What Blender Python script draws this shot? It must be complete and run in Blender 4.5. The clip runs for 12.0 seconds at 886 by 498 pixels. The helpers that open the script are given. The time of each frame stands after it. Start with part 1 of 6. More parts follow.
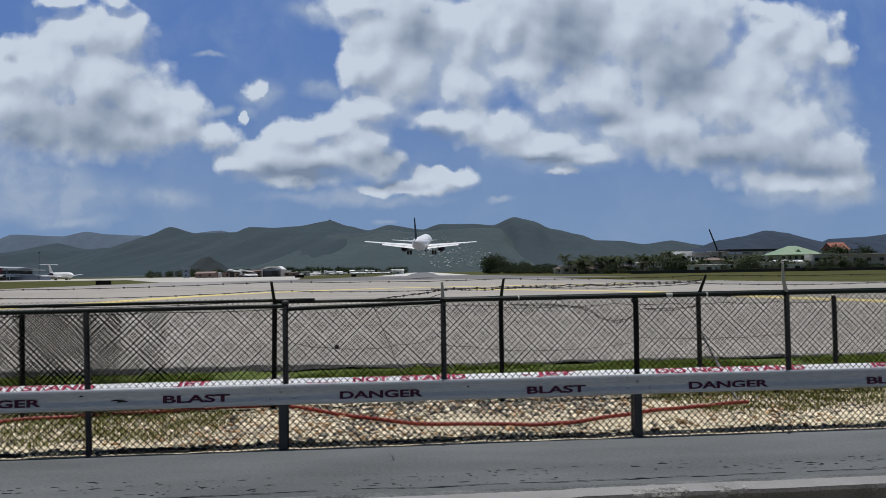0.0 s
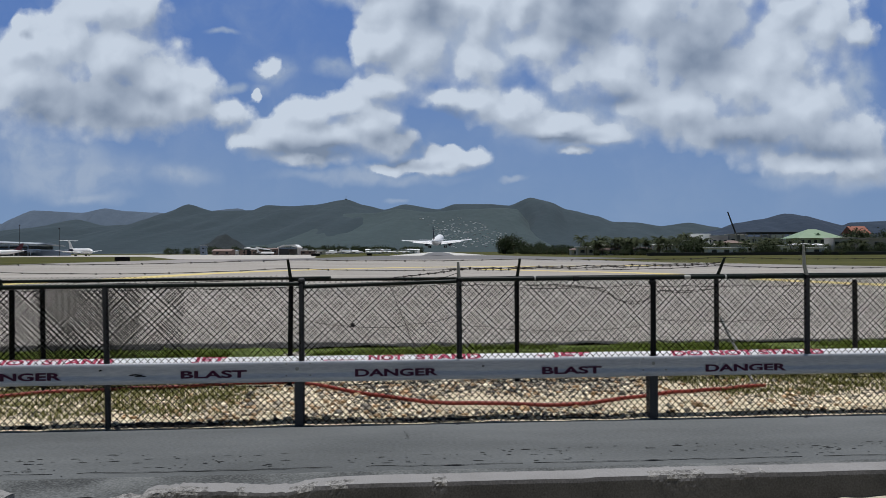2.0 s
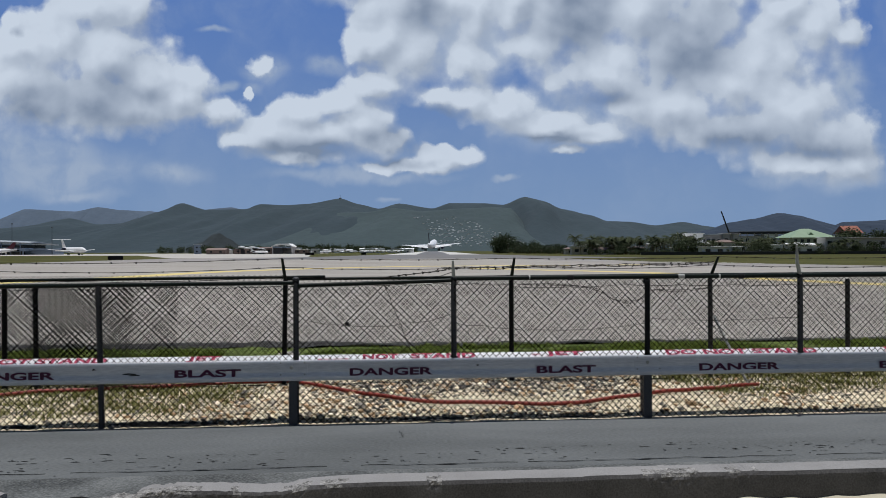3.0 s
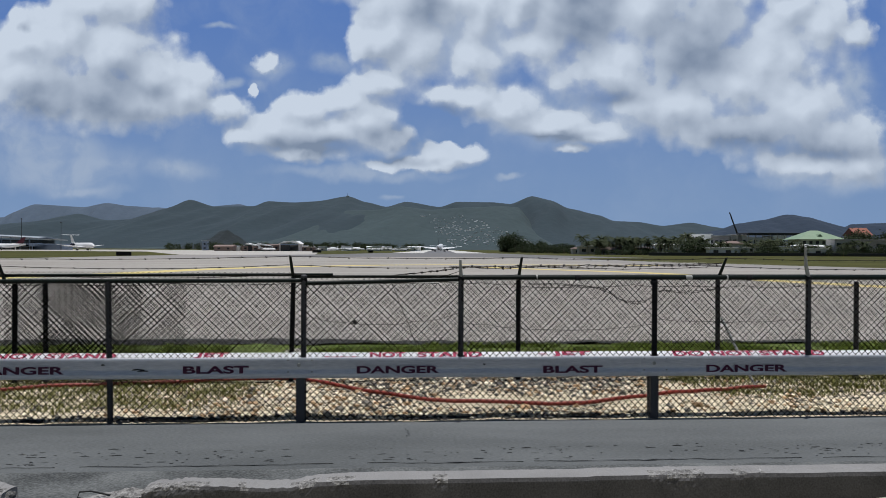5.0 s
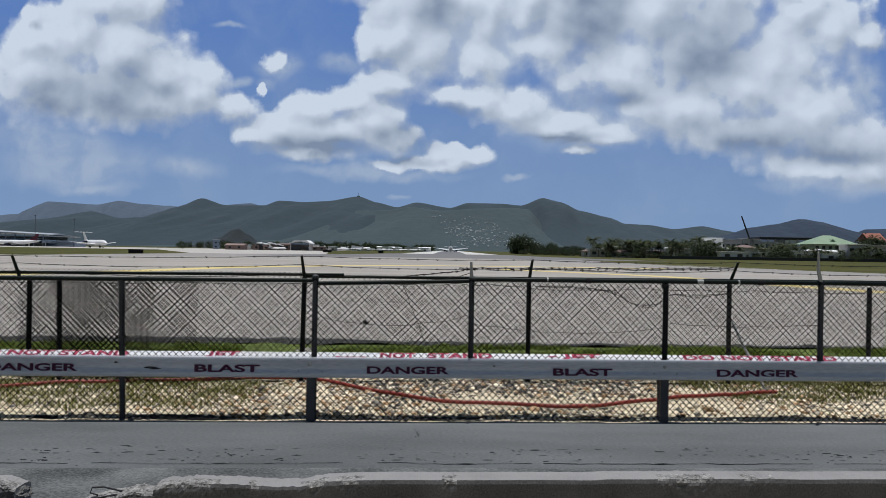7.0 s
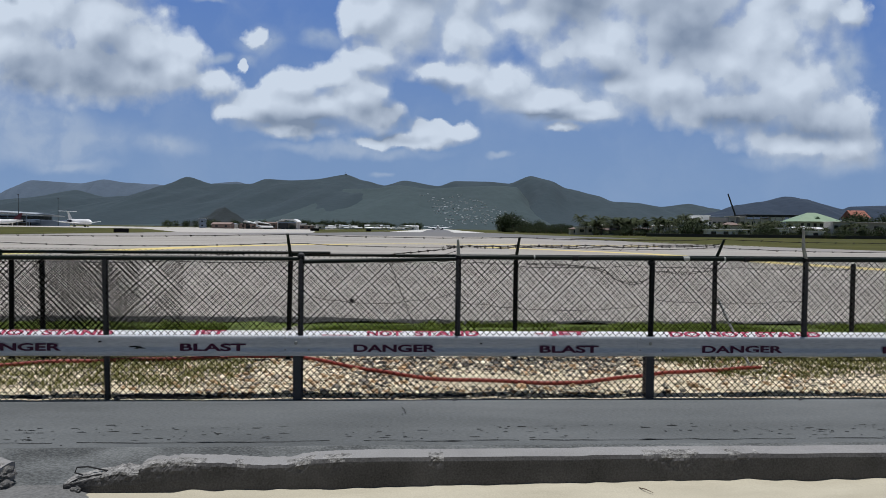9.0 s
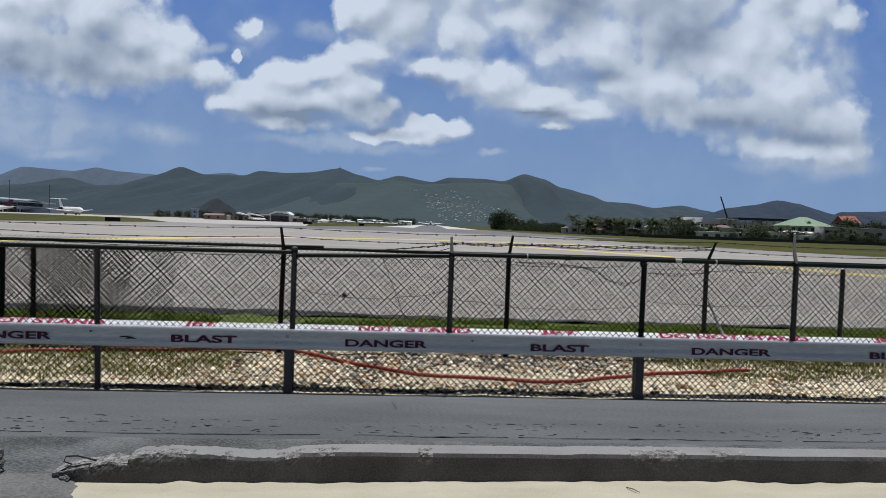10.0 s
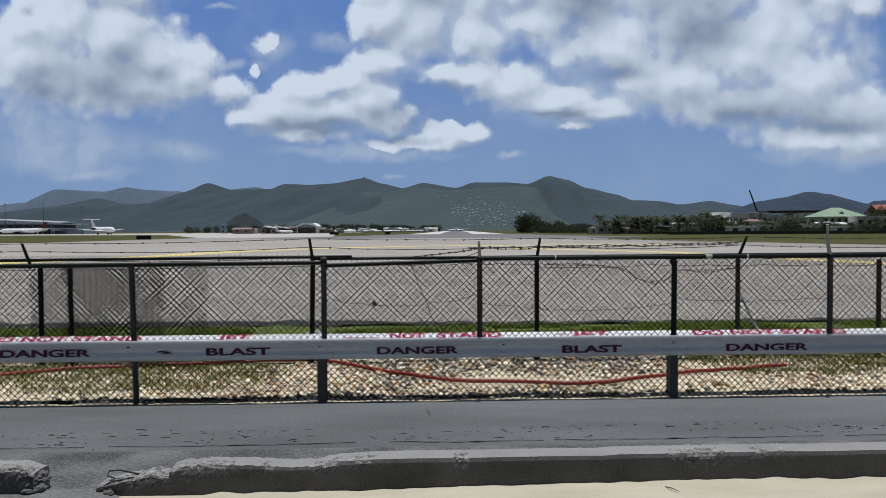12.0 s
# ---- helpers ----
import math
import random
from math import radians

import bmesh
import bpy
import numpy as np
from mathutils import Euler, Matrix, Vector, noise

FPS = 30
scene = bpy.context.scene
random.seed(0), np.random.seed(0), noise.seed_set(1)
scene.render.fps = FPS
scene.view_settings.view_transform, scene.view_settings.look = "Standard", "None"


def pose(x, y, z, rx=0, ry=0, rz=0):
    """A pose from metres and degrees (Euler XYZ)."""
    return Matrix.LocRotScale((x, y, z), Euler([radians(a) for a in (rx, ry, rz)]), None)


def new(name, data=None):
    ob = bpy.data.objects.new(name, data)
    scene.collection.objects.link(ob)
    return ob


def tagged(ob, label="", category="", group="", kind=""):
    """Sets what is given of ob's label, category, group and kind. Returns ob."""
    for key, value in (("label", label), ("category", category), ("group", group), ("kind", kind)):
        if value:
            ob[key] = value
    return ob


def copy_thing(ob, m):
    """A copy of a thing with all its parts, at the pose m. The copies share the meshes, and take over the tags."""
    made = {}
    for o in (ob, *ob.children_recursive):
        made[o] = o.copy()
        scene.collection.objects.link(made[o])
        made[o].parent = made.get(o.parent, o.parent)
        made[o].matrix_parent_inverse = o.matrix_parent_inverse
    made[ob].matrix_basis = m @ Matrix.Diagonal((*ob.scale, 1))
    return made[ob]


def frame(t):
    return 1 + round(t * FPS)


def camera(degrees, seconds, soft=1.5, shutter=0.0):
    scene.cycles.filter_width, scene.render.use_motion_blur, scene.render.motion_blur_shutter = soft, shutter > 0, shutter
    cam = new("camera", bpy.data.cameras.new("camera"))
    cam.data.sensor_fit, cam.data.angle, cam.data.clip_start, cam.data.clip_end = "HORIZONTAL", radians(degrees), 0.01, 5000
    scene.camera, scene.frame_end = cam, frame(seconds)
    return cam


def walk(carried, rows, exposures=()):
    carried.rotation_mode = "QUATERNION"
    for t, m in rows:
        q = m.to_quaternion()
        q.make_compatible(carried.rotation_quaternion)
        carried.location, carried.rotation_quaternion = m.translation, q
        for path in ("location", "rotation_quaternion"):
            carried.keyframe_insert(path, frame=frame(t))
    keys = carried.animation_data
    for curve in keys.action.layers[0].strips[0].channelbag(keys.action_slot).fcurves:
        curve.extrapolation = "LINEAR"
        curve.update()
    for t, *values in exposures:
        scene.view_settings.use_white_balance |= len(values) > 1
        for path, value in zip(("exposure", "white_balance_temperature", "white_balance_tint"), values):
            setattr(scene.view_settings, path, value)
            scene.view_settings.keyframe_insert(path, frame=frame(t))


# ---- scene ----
cam = camera(63.0, 12.0, soft=0.8)


def aim(x, y, z, yaw, pitch, roll):
    return Matrix.Translation((x, y, z)) @ pose(0, 0, 0, 0, 0, yaw) @ pose(0, 0, 0, 90 + pitch) @ pose(0, 0, 0, 0, 0, roll)


# seconds, place, yaw, pitch and roll of the phone, held by a standing visitor
PATH = [
    (0, 0.024, -0.013, 1.918, -0.44, 1.78, -0.90),
    (0.5, 0.031, -0.006, 1.915, 0.20, 0.90, -0.84),
    (1, 0.019, -0.012, 1.913, 0.13, 0.49, -0.59),
    (1.5, 0.011, 0.021, 1.911, 0.53, 0.27, -0.36),
    (2, 0.015, 0.015, 1.912, 0.81, 0.20, -0.30),
    (2.5, 0.019, 0.022, 1.912, 0.30, 0.20, -0.37),
    (3, 0.011, 0.015, 1.911, 0.36, 0.13, -0.26),
    (5, 0.002, -0.002, 1.916, 0.91, 0.02, 0.25),
    (5.5, -0.004, -0.001, 1.914, 0.98, -0.66, 0.00),
    (6, -0.006, 0.001, 1.917, 1.29, -0.42, 0.39),
    (6.5, -0.005, -0.004, 1.920, 1.43, -0.19, 0.84),
    (7, -0.009, -0.022, 1.922, 1.71, 0.09, 0.86),
    (9, 0.005, 0.014, 1.916, 0.73, -1.62, 0.70),
    (9.5, 0.003, 0.011, 1.916, 1.35, -1.86, 0.67),
    (10, -0.006, -0.004, 1.924, 0.13, -1.91, 2.00),
    (10.5, -0.025, -0.020, 1.921, 1.16, -1.44, 0.51),
    (11, -0.019, -0.031, 1.914, 1.64, -1.46, -0.34),
    (11.5, -0.015, -0.029, 1.919, 1.16, -1.77, -0.24),
    (12, -0.015, -0.026, 1.920, 2.25, -1.49, -0.28),
]
# the phone brightens its picture a little as it tilts down
walk(cam, [(t, aim(*row)) for t, *row in PATH], [(0, -0.12, 6250, 10), (3, -0.10, 6250, 10), (6, -0.06, 6220, 10), (9, -0.02, 6200, 10), (12, -0.02, 6200, 10)])

# ---- light: sun almost overhead, blue sky ----
SUN_UP, SUN_TURN = 88.0, -17.0
world = bpy.data.worlds.new("sky")
scene.world = world
world.use_nodes = True
wn = world.node_tree.nodes
sky = wn.new("ShaderNodeTexSky")
sky.sky_type = "NISHITA"
sky.sun_disc = False
sky.sun_elevation, sky.sun_rotation = radians(SUN_UP), radians(-SUN_TURN)
sky.air_density, sky.dust_density, sky.ozone_density = 1.0, 0.2, 3.0
world.node_tree.links.new(sky.outputs[0], wn["Background"].inputs[0])
wn["Background"].inputs[1].default_value = 0.031
sun = new("sun", bpy.data.lights.new("sun", "SUN"))
sun.data.energy, sun.data.angle, sun.data.color = 3.9, radians(0.53), (1.0, 0.965, 0.91)
sun.matrix_world = pose(0, 0, 0, 0, 0, SUN_TURN) @ pose(0, -400, 900, -(90 - SUN_UP), 0, 0)


# ---- materials ----
def nodes_of(name):
    m = bpy.data.materials.new(name)
    m.use_nodes = True
    return m, m.node_tree.nodes, m.node_tree.links, m.node_tree.nodes["Principled BSDF"]


def paint(name, base, other=None, rough=0.6, metal=0.0, scale=4.0, fine=60.0, bump=0.2, spread=0.5, depth=0.01, rand=0.0, stretch=(1, 1, 1), gloss=0.5):
    """A surface of two tones, mixed by coarse stains and fine grain, with relief."""
    m, n, k, b = nodes_of(name)
    other = other or tuple(c * 0.72 for c in base)
    co = n.new("ShaderNodeTexCoord")
    mp = n.new("ShaderNodeMapping")
    mp.inputs["Scale"].default_value = stretch
    k.new(co.outputs["Object"], mp.inputs[0])
    big, small = n.new("ShaderNodeTexNoise"), n.new("ShaderNodeTexNoise")
    big.inputs["Scale"].default_value, big.inputs["Detail"].default_value = scale, 6
    small.inputs["Scale"].default_value, small.inputs["Detail"].default_value = fine, 4
    for t in (big, small):
        k.new(mp.outputs[0], t.inputs["Vector"])
    add = n.new("ShaderNodeMath")
    add.operation = "MULTIPLY_ADD"
    add.inputs[1].default_value = 0.5
    half = n.new("ShaderNodeMath")
    half.operation = "MULTIPLY"
    half.inputs[1].default_value = 0.5
    k.new(big.outputs[0], half.inputs[0])
    k.new(small.outputs[0], add.inputs[0])
    k.new(half.outputs[0], add.inputs[2])
    ramp = n.new("ShaderNodeMapRange")
    ramp.inputs[1].default_value, ramp.inputs[2].default_value = 0.5 - spread / 2.6, 0.5 + spread / 2.6
    k.new(add.outputs[0], ramp.inputs[0])
    mix = n.new("ShaderNodeMix")
    mix.data_type = "RGBA"
    mix.inputs["A"].default_value, mix.inputs["B"].default_value = (*other, 1), (*base, 1)
    k.new(ramp.outputs[0], mix.inputs["Factor"])
    last = mix.outputs["Result"]
    if rand:
        info, hsv, var = n.new("ShaderNodeObjectInfo"), n.new("ShaderNodeHueSaturation"), n.new("ShaderNodeMapRange")
        geo = n.new("ShaderNodeNewGeometry")
        plus, frac = n.new("ShaderNodeMath"), n.new("ShaderNodeMath")
        frac.operation = "FRACT"
        k.new(info.outputs["Random"], plus.inputs[0])
        k.new(geo.outputs["Random Per Island"], plus.inputs[1])
        k.new(plus.outputs[0], frac.inputs[0])
        var.inputs[3].default_value, var.inputs[4].default_value = 1 - rand, 1 + rand
        k.new(frac.outputs[0], var.inputs[0])
        k.new(var.outputs[0], hsv.inputs["Value"])
        k.new(last, hsv.inputs["Color"])
        last = hsv.outputs[0]
    k.new(last, b.inputs["Base Color"])
    b.inputs["Roughness"].default_value, b.inputs["Metallic"].default_value = rough, metal
    b.inputs["Specular IOR Level"].default_value = gloss
    if bump:
        bp = n.new("ShaderNodeBump")
        bp.inputs["Strength"].default_value, bp.inputs["Distance"].default_value = bump, depth
        k.new(add.outputs[0], bp.inputs["Height"])
        k.new(bp.outputs[0], b.inputs["Normal"])
    return m


ASPHALT = paint("road_asphalt", (0.150, 0.160, 0.165), (0.064, 0.070, 0.073), 0.9, 0, 0.9, 75, 0.6, 0.40, 0.006, stretch=(0.35, 1.4, 1))
OLD_ASPHALT = paint("old_asphalt", (0.165, 0.174, 0.175), (0.030, 0.033, 0.034), 0.9, 0, 1.8, 48, 0.8, 0.34, 0.010)
DUSTY = paint("dusty_asphalt", (0.20, 0.20, 0.198), (0.06, 0.06, 0.059), 0.95, 0, 2.2, 48, 0.6, 0.45, 0.008)
TAR = paint("tar_patch", (0.030, 0.031, 0.032), (0.013, 0.014, 0.014), 0.85, 0, 3, 80, 0.4, gloss=0.25)
CRUMBLED = paint("crumbled_asphalt_edge", (0.062, 0.060, 0.055), (0.014, 0.014, 0.013), 0.95, 0, 1.1, 14, 0.8, 0.4, 0.03)
SAND = paint("beach_sand", (0.56, 0.52, 0.41), (0.39, 0.355, 0.27), 0.95, 0, 2.4, 130, 0.6, 0.5, 0.012, stretch=(0.6, 1.6, 1))
VERGE = paint("gravelly_soil", (0.82, 0.74, 0.55), (0.31, 0.25, 0.16), 0.95, 0, 1.3, 28, 0.8, 0.42, 0.03)
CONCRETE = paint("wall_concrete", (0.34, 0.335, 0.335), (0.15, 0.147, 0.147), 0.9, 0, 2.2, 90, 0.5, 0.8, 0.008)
# front of the low wall: its shade and stains in one dark colour
SHADED_FACE = paint("shaded_stained_concrete", (0.125, 0.121, 0.123), (0.034, 0.033, 0.034), 0.92, 0, 3.0, 70, 0.7, 0.5, 0.008)
RUBBLE = paint("broken_concrete", (0.42, 0.41, 0.40), (0.028, 0.027, 0.026), 0.95, 0, 16, 62, 1.0, 0.42, 0.02)
APRON = paint("apron_concrete", (0.40, 0.373, 0.338), (0.25, 0.231, 0.209), 0.92, 0, 0.16, 5, 0.15, 0.36, 0.01, stretch=(0.3, 1, 1))
PALE_APRON = paint("sun_bleached_concrete", (0.50, 0.475, 0.44), (0.36, 0.34, 0.315), 0.92, 0, 0.05, 2, 0.1, 0.4, 0.01, stretch=(0.3, 1, 1))
TARMAC = paint("taxiway_asphalt", (0.32, 0.30, 0.285), (0.23, 0.216, 0.206), 0.9, 0, 0.04, 2, 0.1, 0.6, stretch=(0.4, 1, 1))
DARK_TARMAC = paint("dark_taxiway_asphalt", (0.19, 0.185, 0.185), (0.13, 0.128, 0.13), 0.9, 0, 0.05, 2, 0.1, 0.5, stretch=(0.3, 1, 1))
RUNWAY = paint("runway_concrete", (0.62, 0.61, 0.58), (0.50, 0.49, 0.47), 0.9, 0, 0.05, 1, 0.1, 0.5, stretch=(1, 0.1, 1))
RUBBER = paint("rubber_stained_runway", (0.17, 0.17, 0.175), (0.12, 0.12, 0.125), 0.85, 0, 0.05, 1, 0.1, 0.5, stretch=(1, 0.05, 1))
FIELD = paint("dry_field_grass", (0.105, 0.098, 0.030), (0.032, 0.040, 0.010), 0.95, 0, 0.05, 0.9, 0.4, 0.40, 0.1, stretch=(0.3, 1, 1), gloss=0.1)
TURF = paint("green_turf", (0.15, 0.20, 0.026), (0.065, 0.09, 0.017), 0.95, 0, 1.5, 40, 0.6, 0.6, 0.03)
BLADE = paint("grass_blades", (0.24, 0.31, 0.038), (0.11, 0.15, 0.022), 0.8, 0, 2, 20, 0, 0.6, rand=0.4)
DRY_BLADE = paint("dry_weeds", (0.25, 0.245, 0.065), (0.12, 0.13, 0.034), 0.9, 0, 2, 20, 0, 0.6, rand=0.4)
STONE = paint("limestone_rubble", (0.82, 0.77, 0.64), (0.54, 0.47, 0.34), 0.95, 0, 5, 60, 0.6, 0.6, 0.01, rand=0.5)
TAN_STONE = paint("tan_rubble", (0.52, 0.36, 0.21), (0.30, 0.19, 0.10), 0.95, 0, 5, 60, 0.6, 0.6, 0.01, rand=0.4)
GREY_STONE = paint("grey_rubble", (0.24, 0.225, 0.20), (0.10, 0.092, 0.08), 0.95, 0, 5, 60, 0.6, 0.6, 0.01, rand=0.5)
DARK_STONE = paint("crushed_asphalt", (0.13, 0.125, 0.12), (0.05, 0.05, 0.05), 0.95, 0, 5, 60, 0.6, 0.6, 0.01, rand=0.4)
YELLOW = paint("worn_yellow_paint", (0.74, 0.60, 0.20), (0.56, 0.46, 0.20), 0.8, 0, 0.5, 5, 0.05, 0.6)
WHITE_LINE = paint("worn_white_paint", (0.68, 0.67, 0.63), (0.45, 0.44, 0.42), 0.8, 0, 0.5, 5, 0.05, 0.6)
POST_STEEL = paint("grey_steel_channel", (0.085, 0.088, 0.098), (0.035, 0.036, 0.042), 0.6, 0.1, 5, 70, 0.2, 0.6, 0.002)
DULL_STEEL = paint("dull_grey_fence_steel", (0.075, 0.076, 0.082), (0.022, 0.023, 0.026), 0.6, 0.1, 4, 70, 0.3, 0.6, 0.002, gloss=0.3)
STEEL = paint("weathered_fence_steel", (0.016, 0.017, 0.019), (0.006, 0.007, 0.008), 0.65, 0.0, 6, 80, 0.3, 0.7, 0.002, gloss=0.15)
GREEN_STEEL = paint("dark_green_coated_pipe", (0.006, 0.014, 0.011), (0.003, 0.006, 0.005), 0.45, 0.0, 5, 60, 0.2, 0.7, 0.001, gloss=0.2)
WIRE = paint("dark_coated_wire", (0.007, 0.0075, 0.0075), (0.003, 0.003, 0.003), 0.8, 0.0, 20, 90, 0, 0.7, gloss=0.1)
RUST_WIRE = paint("barbed_wire_steel", (0.024, 0.021, 0.019), (0.011, 0.010, 0.009), 0.7, 0.1, 20, 90, 0, 0.7, gloss=0.2)
GALV = paint("galvanised_tube", (0.42, 0.43, 0.42), (0.28, 0.29, 0.28), 0.55, 0.4, 8, 90, 0.2, 0.6, 0.001)
BEAM = paint("weathered_galvanised_beam", (0.68, 0.70, 0.75), (0.44, 0.47, 0.53), 0.36, 0.35, 1.2, 22, 0.12, 0.50, 0.003, stretch=(0.5, 3, 3))
RAIL = paint("white_painted_rail", (0.74, 0.75, 0.78), (0.56, 0.58, 0.63), 0.5, 0, 1.2, 22, 0.12, 0.50, 0.003, stretch=(0.5, 3, 3))
RED_LETTER = paint("faded_red_lettering", (0.46, 0.03, 0.10), (0.27, 0.02, 0.06), 0.7, 0, 9, 60, 0, 0.7)
WINE_LETTER = paint("wine_red_lettering", (0.085, 0.008, 0.048), (0.045, 0.005, 0.028), 0.7, 0, 9, 60, 0, 0.7)
HOSE = paint("red_rubber_hose", (0.34, 0.045, 0.03), (0.20, 0.03, 0.022), 0.5, 0, 4, 60, 0.1, 0.6, 0.002)
PLANE_WHITE = paint("aircraft_white", (0.88, 0.885, 0.90), (0.82, 0.825, 0.84), 0.3, 0, 0.4, 6, 0, 0.6)
PLANE_GREY = paint("aircraft_wing_grey", (0.55, 0.57, 0.60), (0.45, 0.47, 0.50), 0.4, 0.1, 0.4, 6, 0, 0.6)
NAVY = paint("navy_tail_paint", (0.006, 0.009, 0.032), (0.004, 0.006, 0.022), 0.55, 0, 0.6, 6, 0, 0.6, gloss=0.25)
CRIMSON = paint("crimson_tail_paint", (0.12, 0.02, 0.04), (0.07, 0.012, 0.025), 0.5, 0, 0.6, 6, 0, 0.6)
RUBBER_BLACK = paint("black_rubber", (0.018, 0.018, 0.019), (0.011, 0.011, 0.011), 0.8, 0, 5, 60, 0, 0.6)
BLACK = paint("matt_black_panel", (0.012, 0.012, 0.013), (0.008, 0.008, 0.008), 0.7, 0, 1, 20, 0, 0.6, gloss=0.15)
TERMINAL_BLUE = paint("blue_grey_metal_roof", (0.24, 0.30, 0.40), (0.15, 0.20, 0.28), 0.5, 0.1, 0.1, 3, 0, 0.6)
ROOF_GREY = paint("metal_roof_grey", (0.40, 0.43, 0.46), (0.32, 0.35, 0.38), 0.5, 0.1, 0.1, 3, 0, 0.6)
DARK_GLASS = paint("tinted_facade_glass", (0.035, 0.045, 0.055), (0.02, 0.026, 0.032), 0.12, 0, 0.2, 3, 0, 0.6)
PALE_WALL = paint("pale_render_wall", (0.74, 0.71, 0.67), (0.58, 0.56, 0.53), 0.9, 0, 0.2, 4, 0.1, 0.6, rand=0.2)
GREY_WALL = paint("grey_block_wall", (0.60, 0.565, 0.565), (0.46, 0.43, 0.43), 0.92, 0, 0.3, 4, 0.1, 0.6)
WHITE_ROOF = paint("white_sheet_roof", (0.88, 0.88, 0.88), (0.80, 0.81, 0.81), 0.5, 0, 0.2, 4, 0, 0.6)
FADED_ROOF = paint("faded_sheet_roof", (0.42, 0.45, 0.48), (0.30, 0.33, 0.36), 0.8, 0, 0.02, 1, 0, 0.6, rand=0.4)
GREEN_WALL = paint("pale_green_render", (0.52, 0.58, 0.50), (0.42, 0.48, 0.40), 0.9, 0, 0.2, 4, 0.1, 0.6)
GREEN_ROOF = paint("pale_green_roof", (0.27, 0.37, 0.26), (0.19, 0.28, 0.18), 0.6, 0, 0.2, 4, 0.1, 0.6)
RED_ROOF = paint("orange_tile_roof", (0.36, 0.14, 0.095), (0.27, 0.10, 0.07), 0.8, 0, 0.4, 6, 0.2, 0.6, rand=0.2)
BROWN_ROOF = paint("brown_roof", (0.22, 0.16, 0.14), (0.15, 0.11, 0.10), 0.8, 0, 0.4, 6, 0.2, 0.6, rand=0.3)
DARK_ROOF = paint("dark_flat_roof", (0.04, 0.043, 0.05), (0.03, 0.032, 0.038), 0.7, 0, 0.2, 4, 0, 0.6)
BARK = paint("bark", (0.16, 0.12, 0.085), (0.10, 0.075, 0.05), 0.95, 0, 2, 20, 0.5, 0.6, 0.03)
LEAF = paint("tree_leaves", (0.046, 0.068, 0.022), (0.016, 0.028, 0.009), 0.85, 0, 0.3, 3, 0, 0.6, rand=0.4)
FROND = paint("palm_fronds", (0.058, 0.076, 0.022), (0.020, 0.030, 0.010), 0.85, 0, 0.3, 3, 0, 0.6, rand=0.4)
# hill colours turn bluer and paler with distance: haze is put into them
HAZED_FOREST = paint("haze_tinted_slope", (0.028, 0.049, 0.060), (0.015, 0.028, 0.038), 0.95, 0, 0.0035, 0.045, 0.5, 0.75, 5.0)
# paler copy of the forest colour, with sunlight and haze mixed in
LIT_FOREST = paint("lit_hazy_lower_slope", (0.043, 0.068, 0.073), (0.025, 0.042, 0.048), 0.95, 0, 0.0028, 0.05, 0.5, 0.65, 4.0)
KNOLL_BUSH = paint("knoll_scrub", (0.018, 0.027, 0.030), (0.008, 0.013, 0.017), 0.95, 0, 0.02, 0.2, 0.8, 0.5, 4.0)
EAST_HAZED_FOREST = paint("hazy_forested_slope", (0.020, 0.037, 0.066), (0.012, 0.024, 0.045), 0.95, 0, 0.004, 0.05, 0.5, 0.6, 6.0)
FAR_HAZED_FOREST = paint("far_haze_tinted_slope", (0.078, 0.108, 0.150), (0.058, 0.084, 0.122), 0.95, 0, 0.005, 0.05, 0.5, 0.7, 10.0)


